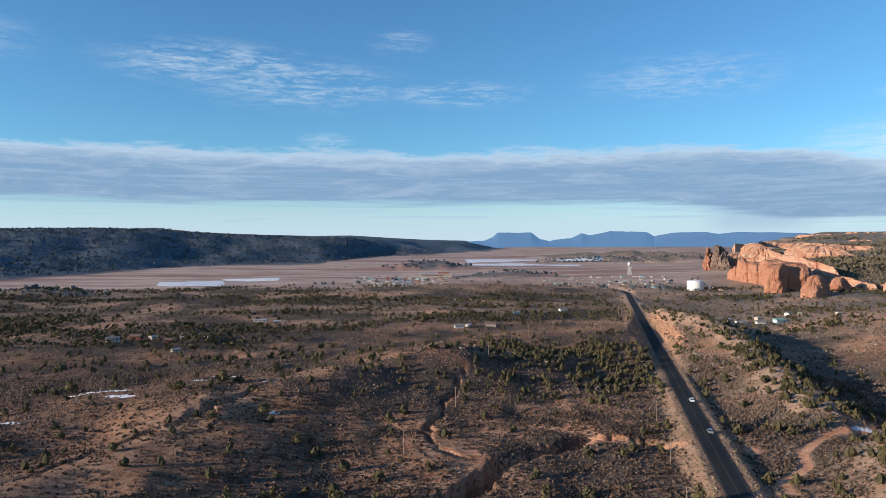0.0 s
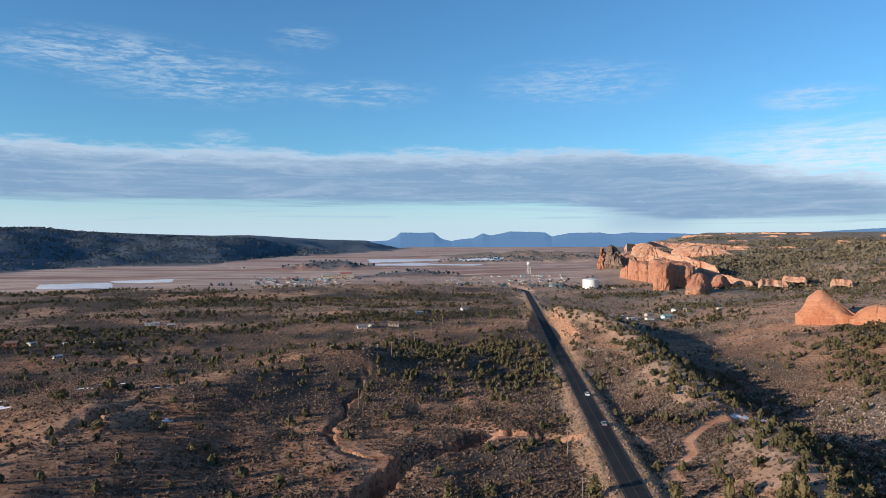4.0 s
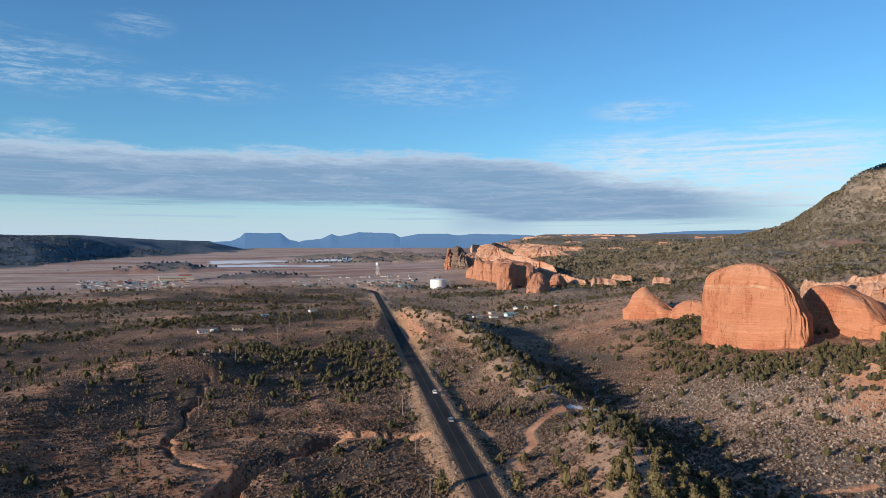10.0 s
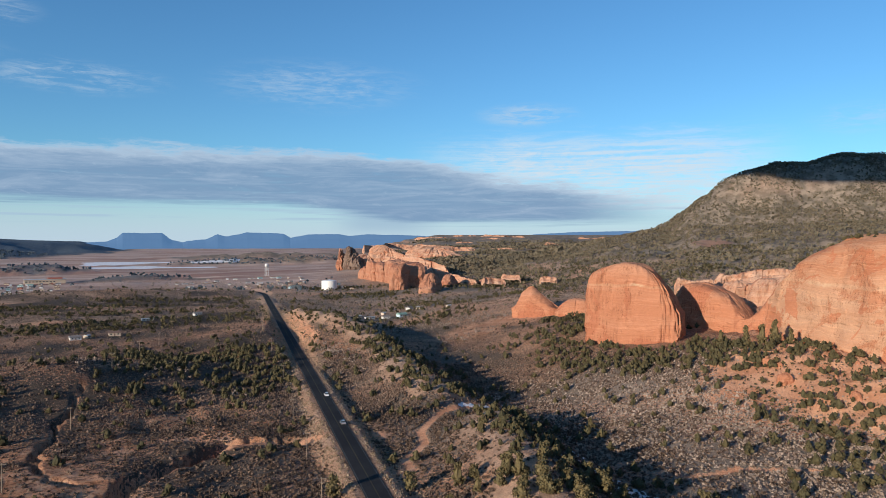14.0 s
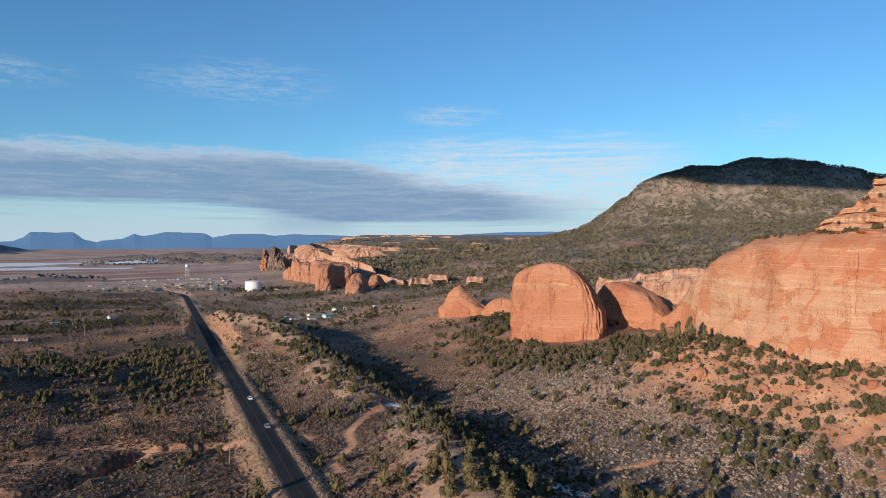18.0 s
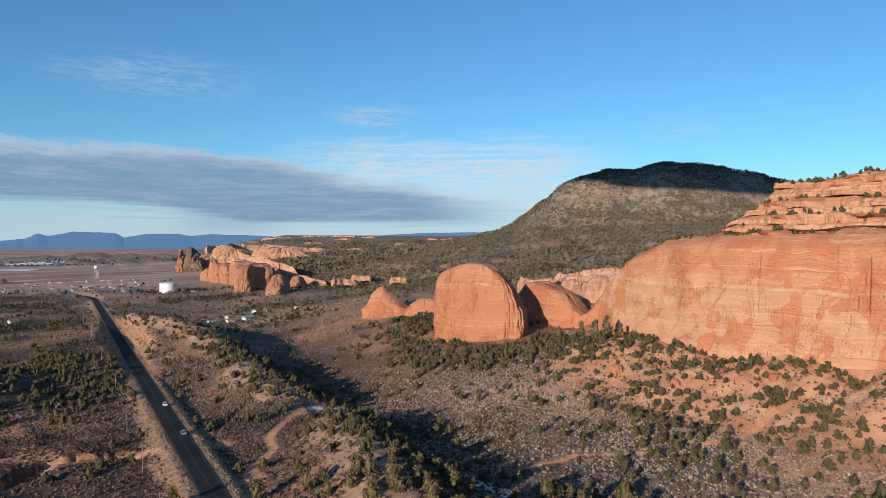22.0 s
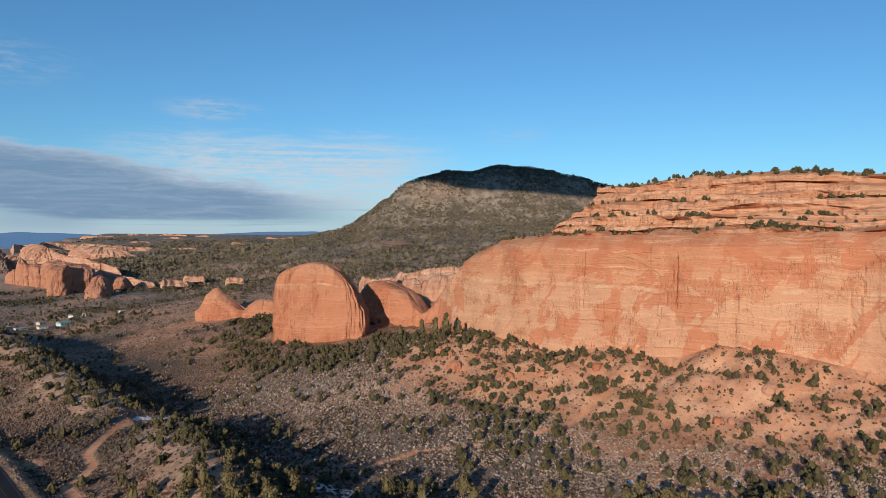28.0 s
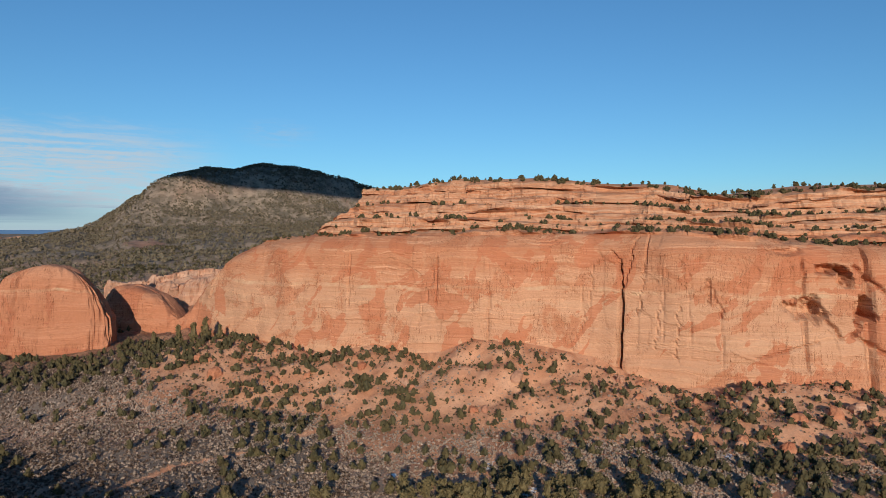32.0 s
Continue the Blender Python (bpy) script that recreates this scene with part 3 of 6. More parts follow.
def grid_faces(rows, cols, wrap=False):
    i = np.arange(rows - 1)[:, None] * cols
    j = np.arange(cols if wrap else cols - 1)[None, :]
    j2 = (j + 1) % cols
    return np.stack([i + j, i + j2, i + cols + j2, i + cols + j], -1).reshape(-1, 4)


def paint(ob, name, r, g, b):
    at = ob.data.attributes.new(name, "FLOAT_VECTOR", "POINT")
    at.data.foreach_set("vector", np.stack([r, g, b], 1).astype(np.float32).ravel())


# ---- ground ----
radii = np.concatenate([[0.0, 25, 55, 85, 110, 130], np.exp(np.arange(math.log(145), math.log(430), 0.0072)),
                        np.exp(np.arange(math.log(430), math.log(1500), 0.0125)), np.exp(np.arange(math.log(1500), math.log(4950), 0.020)), [4970]])
turns = np.radians(np.concatenate([np.arange(-38, 111, 0.135), np.arange(111, 322, 3.0)]))
gr, ga = np.meshgrid(radii, turns, indexing="ij")
gx, gy = (gr * np.sin(ga)).ravel(), (gr * np.cos(ga)).ravel()
gz = ground(gx, gy)
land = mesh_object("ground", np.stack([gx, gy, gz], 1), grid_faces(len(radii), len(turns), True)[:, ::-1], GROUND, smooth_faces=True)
tagged(land, "rolling red desert ground with sagebrush, washes and snow patches", "ground", kind="structure")


def spur_flank(x, y):
    """1 on the pale sandy western flanks of the two spurs."""
    total = np.zeros_like(x)
    for line in (SPUR_A, SPUR_B):
        q, k = near_line(x, y, line)
        ridge_x = np.interp(y, [p[1] for p in line[::-1]], [p[0] for p in line[::-1]])
        total = np.maximum(total, smooth(22, 9, q + 5 * fbm(x / 9, y / 9, 127, 3)) * smooth(6, 1, x - ridge_x))
    return total


def straw_cover(x, y):
    """Dry pale grass: along the verges and over the crest of the western swell."""
    s, d = road_coords(x, y)
    verge = smooth(4.0, 5.0, np.abs(d)) * smooth(15, 10, np.abs(d)) * (s < 1000)
    q, k = near_line(x, y, SWELL)
    crest_x = np.interp(y, [p[1] for p in SWELL], [p[0] for p in SWELL])
    swell = np.exp(-(q / np.where(x > crest_x, 12, 24)) ** 2) * smooth(0.6, -0.3, fbm(x / 14, y / 14, 107, 3))
    return np.maximum(np.maximum(0.75 * verge, 0.30 * swell), 0.95 * spur_flank(x, y))


def cover(x, y, z):
    """Soil and plant cover: (bare red soil, sagebrush, snow) and (woodland floor, fields, scarps)."""
    r, az = np.hypot(x, y), np.degrees(np.arctan2(x, y))
    s, d = road_coords(x, y)
    red = 0.25 + 0.35 * fbm(x / 60, y / 60, 101, 3)
    sage = 0.62 + 0.45 * fbm(x / 45, y / 45, 105, 4)
    q, k = near_line(x, y, CLIFF)
    talus = smooth(102 + 62 * smooth(130, 30, y), 58 + 48 * smooth(130, 30, y), q + 14 * fbm(x / 18, y / 18, 103, 3)) * smooth(245, 225, y)
    red, sage = red + talus * 1.0, sage - talus * 0.9
    for line, width in ((ARROYO, 5.2), (ARROYO_B, 1.5), (TRACK, 2.2), (TRAIL, 2.4)):
        q, k = near_line(x, y, line)
        bare = smooth(width, width * 0.5, q)
        # arroyo light put into the soil: red where walls are sunlit, dull where shaded
        red = red + bare * (1.4 if line is TRAIL else 0.9 if line is TRACK else np.where(x > 46, 1.1, -0.2))
        sage = sage * (1 - bare)
    q, k = near_line(x, y, SWELL)
    crest_x = np.interp(y, [p[1] for p in SWELL], [p[0] for p in SWELL])
    swell = np.exp(-(q / np.where(x > crest_x, 13, 26)) ** 2) * smooth(0.5, -0.2, fbm(x / 14, y / 14, 107, 3))
    red, sage = red + 0.22 * swell, sage * (1 - 0.85 * swell)
    flank = spur_flank(x, y)
    red, sage = red * (1 - 0.7 * flank), sage * (1 - 0.7 * flank)
    verge = smooth(12, 4, np.abs(d)) * (s < 1000)
    red, sage = red * (1 - verge * 0.8), sage * (1 - 0.9 * verge)
    cut = smooth(21, 12, np.abs(d)) * smooth(220, 300, s) * smooth(520, 440, s)
    red, sage = red + 0.6 * cut, sage * (1 - cut)
    for cx, cy, rx, ry in ((250, 80, 20, 14), (318, 470, 60, 30), (40, 850, 60, 18), (-130, 930, 90, 14), (-20, 700, 60, 10), (60, 270, 26, 12)):
        bare = smooth(1.3, 0.5, np.hypot((x - cx) / rx, (y - cy) / ry) + 0.25 * fbm(x / 12, y / 12, 109, 2))
        red, sage = red + 0.6 * bare, sage * (1 - bare)
    red = red * (1 - 0.55 * smooth(-110, -170, d) * smooth(430, 380, r))
    snow = np.zeros_like(x)
    for cx, cy, rx, ry in ((-155, 316, 12, 3), (-139, 301, 6, 1.8), (-101, 327, 6, 1.5), (-77, 313, 5, 1.5), (-65, 272, 3, 1.4), (-111, 317, 5, 1.4), (-169, 272, 6, 1.5), (165, 263, 11, 1.5), (184, 271, 6, 1.6),
                           (142, 164, 3.4, 9), (139, 151, 3.4, 8), (144, 139, 4, 7), (132, 140, 3, 5), (149, 178, 2.0, 5), (190, 28, 4, 2.2), (193, 34, 3, 2), (201, 23, 3, 2), (242, -22, 3, 1.6), (198, 77, 3, 1.5), (212, 50, 3, 1.5), (176, 60, 3, 1.5), (187, 10, 4, 2)):
        snow = np.maximum(snow, smooth(1.4, 0.6, np.hypot((x - cx) / rx, (y - cy) / ry) + 0.5 * fbm(x / 3.5, y / 3.5, 111, 3)))
    # white salt pans in the valley
    for az0, az1, r0, r1 in ((-22.3, -17.0, 1225, 1395), (-17.4, -12.8, 1330, 1450), (1.5, 14.0, 2200, 2480), (2.0, 11.5, 1960, 2090)):
        pan = smooth(az0, az0 + 0.9, az + 0.4 * fbm(x / 60, y / 60, 117, 3)) * smooth(az1, az1 - 0.9, az) * smooth(r0, r0 + 50, r + (r1 - r0) * 0.25 * fbm(x / 140, y / 60, 118, 3)) * smooth(r1, r1 - 50, r + (r1 - r0) * 0.3 * fbm(x / 180, y / 60, 116, 3))
        snow = np.maximum(snow, pan * 1.9)
    foot = np.interp(az, (-180, -60, -32, -27, -20, -10, -4, 2, 6), (1500, 1500, 1640, 1760, 2060, 2250, 2900, 3500, 4200))
    wood = smooth(-40, 60, r - foot * (1 + 0.05 * fbm(x / 260, y / 260, 41, 3))) * smooth(6, 4, az)
    hill = smooth(300, 480, d) * smooth(1500, 1200, s) * smooth(0, 40, z - 20)
    wood = np.maximum(wood, 0.92 * hill)
    for cx, cy, ax, ay in ((620, 2150, 330, 60), (-40, 1760, 110, 34), (150, 1420, 90, 36), (-530, 945, 80, 30), (760, 2700, 400, 60)):
        wood = np.maximum(wood, 0.8 * smooth(1.3, 0.6, np.hypot((x - cx) / ax, (y - cy) / ay) + 0.4 * fbm(x / 50, y / 50, 121, 3)))
    east = smooth(1200, 1700, r) * smooth(22, 27, az) * smooth(48, 44, az)
    wood = np.maximum(wood, 0.8 * east)
    field = smooth(1020, 1350, r + 90 * fbm(x / 120, y / 120, 115, 3)) * smooth(24, 18, az) * (1 - wood)
    step_x = ground(x + 6, y) - z
    step_y = ground(x, y + 6) - z
    steep = np.hypot(step_x, step_y) / 6
    scarp = smooth(0.30, 0.75, steep) * np.maximum(east, 0.0) + smooth(1.0, 1.6, steep) * hill * 0.25
    patch = smooth(1.2, 0.6, np.hypot((az - 50.0) / 1.7, (r - 1190) / 60) + 0.6 * fbm(x / 25, y / 25, 119, 3))
    scarp = np.maximum(scarp, patch * 0.7)
    return np.clip(red, 0, 1), np.clip(sage, 0, 1), snow, wood, field, np.clip(scarp, 0, 1)


c_red, c_sage, c_snow, c_wood, c_field, c_scarp = cover(gx, gy, gz)
paint(land, "cover", c_red, c_sage, c_snow)
paint(land, "zone", c_wood, c_field, c_scarp)
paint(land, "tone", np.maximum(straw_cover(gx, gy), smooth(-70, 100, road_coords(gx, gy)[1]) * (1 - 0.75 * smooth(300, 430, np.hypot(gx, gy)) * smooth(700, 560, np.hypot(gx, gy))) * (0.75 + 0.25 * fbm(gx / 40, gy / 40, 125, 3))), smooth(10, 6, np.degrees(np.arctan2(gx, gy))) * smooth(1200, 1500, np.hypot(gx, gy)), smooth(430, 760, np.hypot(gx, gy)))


# ---- road ----
def along_road(s, d):
    """World x, y at s metres along and d metres right of the centre line."""
    d = d - np.maximum(s - ROAD_BEND, 0) ** 2 / 900.0
    return (ROAD_AT[0] + s * ROAD_WAY[0] + d * ROAD_WAY[1], ROAD_AT[1] + s * ROAD_WAY[1] - d * ROAD_WAY[0])


def strip(name, offsets, lifts, mat, s0=-410.0, s1=985.0, step=3.0):
    s = np.arange(s0, s1, step)
    verts = []
    for d, h in zip(offsets, lifts):
        x, y = along_road(s, d)
        zz = np.interp(s, (-400, 0, 780, 860, 1000), (0.9, 0.9, 0.6, -1.0, -4.0)) + h
        verts.append(np.stack([x, y, zz], 1))
    return mesh_object(name, np.concatenate(verts), grid_faces(len(offsets), len(s))[:, ::-1], mat)


road = strip("road", (-3.75, -3.5, 0.0, 3.5, 3.75), (-0.12, 0.14, 0.20, 0.14, -0.12), ASPHALT)
tagged(road, "straight two-lane dark asphalt road", "road", kind="structure")


# ---- rock forms ----
def smooth_path(points, values, step, blur):
    p = np.asarray(points, float)
    run = np.concatenate([[0], np.cumsum(np.hypot(*np.diff(p, axis=0).T))])
    s = np.arange(0, run[-1], step)
    w = np.hanning(int(blur / step) | 1)
    w /= w.sum()

    def soft(v):
        v = np.interp(s, run, v)
        return np.convolve(np.pad(v, len(w) // 2, mode="edge"), w, mode="valid")
    return s, soft(p[:, 0]), soft(p[:, 1]), [soft(np.asarray(v, float)) for v in values]


def great_cliff():
    top = [30, 30, 30, 33, 42, 60, 68, 72, 74.5, 75, 75, 75.5, 76, 75, 71, 70.5, 70, 70]
    marks = [330, 300, 280, 266, 258, 249, 240, 222, 182, 140, 99, 63, 28, -8, -48, -85, -140, -220]
    lean = [0.30, 0.30, 0.28, 0.26, 0.25, 0.24, 0.24, 0.22, 0.20, 0.13, 0.11, 0.10, 0.10, 0.09, 0.09, 0.10, 0.10, 0.10]
    upper = [0, 0, 0, 0, 0, 0, 0, 0, 27, 29, 30, 30, 25, 19, 22, 27, 28, 28]
    top, lean, upper = ([float(np.interp(p[1], marks[::-1], v[::-1])) for p in CLIFF] for v in (top, lean, upper))
    s, px, py, (foot, top, lean, upper) = smooth_path(CLIFF, (CLIFF_FOOT, top, lean, upper), 0.9, 16.0)
    onset = smooth(196, 188, py) * smooth(215, 190, py)
    upper = upper * onset
    tx, ty = np.gradient(px), np.gradient(py)
    length = np.hypot(tx, ty)
    nx, ny = ty / length, -tx / length             # outwards, towards the open valley
    out = [[], [], []]

    def row(inward, z, push):
        out[0].append(px - nx * (inward - push))
        out[1].append(py - ny * (inward - push))
        out[2].append(z)

    base = foot - 5
    for v in np.linspace(0, 1, 96):
        z = base + (top - base) * v
        inward = lean * (z - foot) + 7.0 * np.clip((v - 0.86) / 0.14, 0, 1) ** 2.2
        push = 2.2 * fbm3(px / 34, py / 34, z / 46, 201, 3) + 0.30 * fbm3(px / 9, py / 9, z / 7, 205, 3)
        push = push + 0.10 * fbm(s / 3.2, z / 30, 209, 3) + 0.22 * value2(z / 1.15 + 0.4 * fbm(s / 30, z / 9, 210, 2), s / 55, 213)
        push = push + 0.26 * np.round(value2(z / 4.2, s / 70, 217) * 1.6)
        slab = value2(s / 15 + 0.8 * value2(z / 9, s / 30, 241), z / 26, 243)
        push = push - 0.35 * smooth(0.16, 0.20, slab) - 0.30 * smooth(0.30, 0.33, value2(s / 9, z / 15, 245))
        # recessed lower band, arch scar, cracks and hollows
        push = push + 1.3 * smooth(22, 18, z) * smooth(30, 20, py)
        arch = np.hypot((py - 66) / 38, (z - 33) / 27)
        push = push - 0.4 * smooth(1.02, 0.97, arch) * smooth(22, 30, z)
        for cy, zlo, zhi, wide, deep in ((16.5, 14, 62, 0.75, 6.0), (33, 30, 60, 0.5, 0.5), (-13, 20, 60, 0.5, 0.8), (-2, 30, 58, 0.5, 0.5), (-26, 18, 52, 0.5, 0.6), (102, 40, 72, 0.5, 1.3),
                                         (6, 55, 76, 0.6, 1.8), (150, 40, 66, 0.6, 1.0), (76, 20, 60, 0.6, 1.0), (-58, 20, 70, 0.8, 2.0), (-82, 10, 72, 1.4, 3.5)):
            line = py - cy + 0.55 * fbm(z / 9, cy, 221, 2) - 0.02 * (z - 40)
            gape = wide * (0.40 + 0.75 * smooth(zlo - 6, zlo + 14, z) * smooth(zhi, zhi - 22, z))
            push = push - deep * np.exp(-(line / gape) ** 2) * smooth(zlo - 3, zlo + 2, z) * smooth(zhi + 4, zhi - 4, z)
        for cy, cz, ry, rz, deep in ((-70, 61, 6.0, 2.6, 8), (-73, 58, 3.0, 4.0, 7), (-57, 44, 8.5, 3.6, 5), (-62, 43, 2.5, 5.5, 5), (-80, 44, 3.2, 5.5, 8), (-50, 68, 9, 1.6, 3), (-20, 50, 1.4, 5.0, 1.6)):
            push = push - deep * smooth(1.25, 0.35, np.hypot((py - cy) / ry, (z - cz) / rz) + 0.45 * fbm(py / 3.5, z / 3.5, 225, 3))
        for y0, z0, y1, z1, wide, deep in ((-63, 46, -71, 33, 0.7, 2.6), (-80, 42, -76, 34, 0.8, 3.0), (-76, 34, -92, 25, 0.8, 2.4), (-77, 62, -88, 50, 0.8, 2.6), (-40, 24, -62, 31, 0.5, 1.2),
                                           (17, 58, 20, 68, 0.45, 1.6), (16.5, 52, 12, 66, 0.45, 1.8), (12, 66, 11, 74, 0.4, 1.3), (9, 40, 8, 58, 0.4, 0.9), (1, 26, 0, 46, 0.35, 0.8), (-8, 22, -8, 44, 0.35, 0.8), (-21, 52, -26, 40, 0.5, 1.1),
                                           (36, 22, 30, 46, 0.35, 0.6), (30, 46, 29, 62, 0.35, 0.6), (112, 30, 104, 58, 0.4, 0.7), (128, 24, 122, 44, 0.35, 0.6)):
            q, k = near_line(py + 1.2 * fbm(z / 4, z * 0, 229, 2), z, [(y0, z0), (y1, z1)])
            push = push - deep * np.exp(-(q / wide) ** 2)
        fade = smooth(0, 0.06, v)
        row(inward, z, push * fade)
    inward, z = inward, z
    # benches and ledges stepping up to the wooded rim
    k = 0.0
    profile = [(9, 2.0, 6, 0), (1.5, 0.10, 5, 1), (3.5, 0.02, 3, 0), (1.5, 0.12, 5, 1), (8, 0.03, 5, 0), (1.6, 0.13, 6, 1), (3, 0.02, 3, 0), (1.6, 0.12, 6, 1), (7, 0.04, 5, 0),
               (1.5, 0.12, 6, 1), (2.5, 0.02, 3, 0), (1.8, 0.16, 7, 1), (3, 0.03, 3, 0), (1.5, 0.13, 6, 1), (6, 0.08, 4, 0)]
    total = sum(p[1] for p in profile[1:])
    for number, (run, lift, rows_n, steep) in enumerate(profile):
        rise_z = np.full_like(upper, lift) if number == 0 else upper * lift / total
        for v in np.linspace(0, 1, rows_n + 1)[1:]:
            zz, ii = z + rise_z * v, inward + run * v
            wob = 4.2 * fbm(px / 26 + number * 5, py / 26, 231 + number, 4) + 1.1 * fbm3(px / 4, py / 4, zz / 2, 233, 3) + 0.8 * np.round(value2(s / 7 + number * 3, s * 0 + number, 235) * 1.7)
            row(ii, zz + 1.5 * fbm(s / 38, s * 0 + number // 2, 239, 3) * onset + (0 if steep else 0.7 * fbm(px / 5, py / 5, 237 + number, 3)), wob * (0.4 + 0.6 * onset))
        inward, z = inward + run, z + rise_z
    for run, fall in ((30, 3), (60, 1), (60, -25), (25, -95)):
        inward, z = inward + run, z + fall
        row(inward, np.maximum(z, 2), 0)
    v = np.stack([np.stack(c) for c in out], -1)
    ob = mesh_object("sandstone_cliff", v.reshape(-1, 3), grid_faces(v.shape[0], v.shape[1])[:, ::-1], CLIFF_ROCK, smooth_faces=False)
    return tagged(ob, "tall banded orange sandstone cliff with wooded ledges above a talus slope", "cliff", kind="structure"), v


cliff_ob, cliff_grid = great_cliff()


def rock(name, x, y, turn_deg, half_len, half_deep, height, mat, label, seed, sink=4.0, power=4.0, round_len=4.0, round_deep=5.0, skew=(0, 0), tilt=0.0, hump=0.0,
         rough=1.0, bulge=0.03, chunk=1.0, ragged=0.0, cols=150, rows_n=60, tip=0.0, base=None, jag=0.03, profile=None, category="rock formation"):
    """A weathered fin or dome: a rounded slab with a curved crown, ledges, joints and flutes. Its length runs along turn_deg."""
    a = np.linspace(0, 2 * np.pi, cols, endpoint=False)
    ca, sa = np.cos(a), np.sin(a)
    rad = (np.abs(ca) ** power + np.abs(sa) ** power) ** (-1 / power)
    ux, uy = ca * rad, sa * rad
    c, s = math.cos(radians(turn_deg)), math.sin(radians(turn_deg))
    floor = float(ground(x, y)) if base is None else base
    rings = []
    n_side = int(rows_n * 0.66)
    levels = np.concatenate([np.linspace(0, 0.85, n_side, endpoint=False), 0.85 + 0.15 * np.sin(np.linspace(0, np.pi / 2, rows_n - n_side))])
    for v in levels:
        wide = max(1 - v ** round_len, 0.0) ** (1 / round_len) * (1 - tip * v)
        deep = max(1 - v ** round_deep, 0.0) ** (1 / round_deep) * (1 - tip * v)
        lx, ly = ux * half_len * wide, uy * half_deep * deep
        crown = 1 + tilt * lx / half_len - hump * (lx / half_len) ** 2 + jag * fbm(lx / half_len * 3 + seed, ly / half_deep, seed + 2, 3)
        if profile:
            crown = np.interp(lx / half_len, [p[0] for p in profile], [p[1] for p in profile]) + jag * fbm(lx / half_len * 3 + seed, ly / half_deep, seed + 2, 3)
        z = -sink + (height + sink) * v * (1 + (crown - 1) * smooth(0.2, 1.0, v))
        px, py = ux * half_len, uy * half_deep
        push = height * bulge * fbm3(px / height * 2.0 + seed, py / height * 2.0, z / height * 1.5, seed, 4)
        push = push + rough * 0.22 * fbm3(px / 2.6, py / 2.6, z / 26, seed + 5, 3) + rough * 0.20 * value2(z / 1.3 + 0.3 * value2(px / 9, py / 9, seed), px / 40, seed + 9)
        joint = np.exp(-(value3(px / 8.0, py / 8.0, z / 70, seed + 13) / 0.05) ** 2) * smooth(0.0, 0.5, value3(px / 15, py / 15, z / 22, seed + 17))
        push = push - rough * 1.2 * joint
        facet = np.abs(fbm3(px / 9.0, py / 9.0, z / 13.0, seed + 21, 3))
        push = push - rough * 1.5 * facet + chunk * rough * 0.35 * np.round(2.0 * value3(px / 6.0, py / 6.0, z / 4.5, seed + 25))
        push = push - ragged * np.abs(fbm3(px / 2.2, py / 2.2, z / 30.0, seed + 29, 3)) * smooth(0.45, 0.9, ux)
        near_top = min(1.0, wide * 2.5)
        lx, ly = lx + push * ux * near_top + skew[0] * v, ly + push * uy * near_top + skew[1] * v
        rings.append(np.stack([x + lx * c - ly * s, y + lx * s + ly * c, floor + z], -1))
    g = np.stack(rings)
    ob = mesh_object(name, g.reshape(-1, 3), grid_faces(len(levels), cols, True), mat)
    return tagged(ob, label, category)

# ---- buttes, fins and spires ----
def polar(az, r):
    return r * math.sin(radians(az)), r * math.cos(radians(az))


def fin(az, r, half_az, top_lift, half_deep, yaw, mat, label, seed, name="sandstone_fin", **more):
    """A rock whose face spans 2 * half_az degrees at bearing az, r metres off, and whose crown stands at slope top_lift from the hovering eye."""
    x, y = polar(az, r)
    half = r * radians(half_az) / max(0.5, math.cos(radians(yaw)))
    height = EYE[2] + top_lift * r - float(ground(x, y))
    # stand the body behind its face
    bx, by = x + half_deep * 0.8 * math.sin(radians(az)), y + half_deep * 0.8 * math.cos(radians(az))
    return rock(name, bx, by, -az + yaw, half, half_deep, height, mat, label, seed, base=float(ground(x, y)), **more)


fin(44.25, 420, 3.70, -0.0255, 13, -12, RED_ROCK, "great rounded red sandstone butte with a sheer streaked face", 308, name="sandstone_butte",
    power=10.0, round_len=9.0, round_deep=9.0, rough=0.8, jag=0.010, chunk=0.0, ragged=2.4, bulge=0.022, cols=260, rows_n=110, sink=8,
    profile=((-1, 0.76), (-0.96, 0.84), (-0.86, 0.89), (-0.65, 0.935), (-0.35, 0.985), (-0.1, 1.0), (0.12, 0.985), (0.35, 0.92), (0.55, 0.83), (0.72, 0.73), (0.85, 0.63), (1, 0.50)))
fin(50.3, 456, 2.9, -0.053, 14, -22, RED_ROCK, "rounded red sandstone fin beside the great butte", 302, power=5.0, round_len=7.0, round_deep=5.0, cols=170, rows_n=76, sink=8, rough=0.9, jag=0.02,
    profile=((-1, 0.8), (-0.7, 0.98), (-0.3, 1.0), (0.0, 0.93), (0.35, 0.80), (0.65, 0.62), (0.9, 0.42), (1, 0.3)))
fin(53.7, 445, 1.7, -0.050, 13, -24, RED_ROCK, "slanting red sandstone fin against the cliff's end", 303, power=4.0, round_len=7.0, round_deep=4.0, cols=150, rows_n=64, sink=8, jag=0.03, ragged=1.2,
    profile=((-1, 0.15), (-0.5, 0.38), (0.0, 0.62), (0.5, 0.85), (0.85, 1.0), (1, 0.95)))
fin(36.75, 580, 2.2, -0.0605, 13, -18, RED_ROCK, "small pointed orange sandstone fin", 304, power=3.0, round_len=7.0, round_deep=1.9, rough=0.8, jag=0.012, cols=130, rows_n=56, sink=6,
    profile=((-1, 0.25), (-0.8, 0.52), (-0.58, 0.84), (-0.4, 0.97), (-0.28, 1.0), (-0.1, 0.92), (0.25, 0.70), (0.6, 0.50), (1, 0.34)))
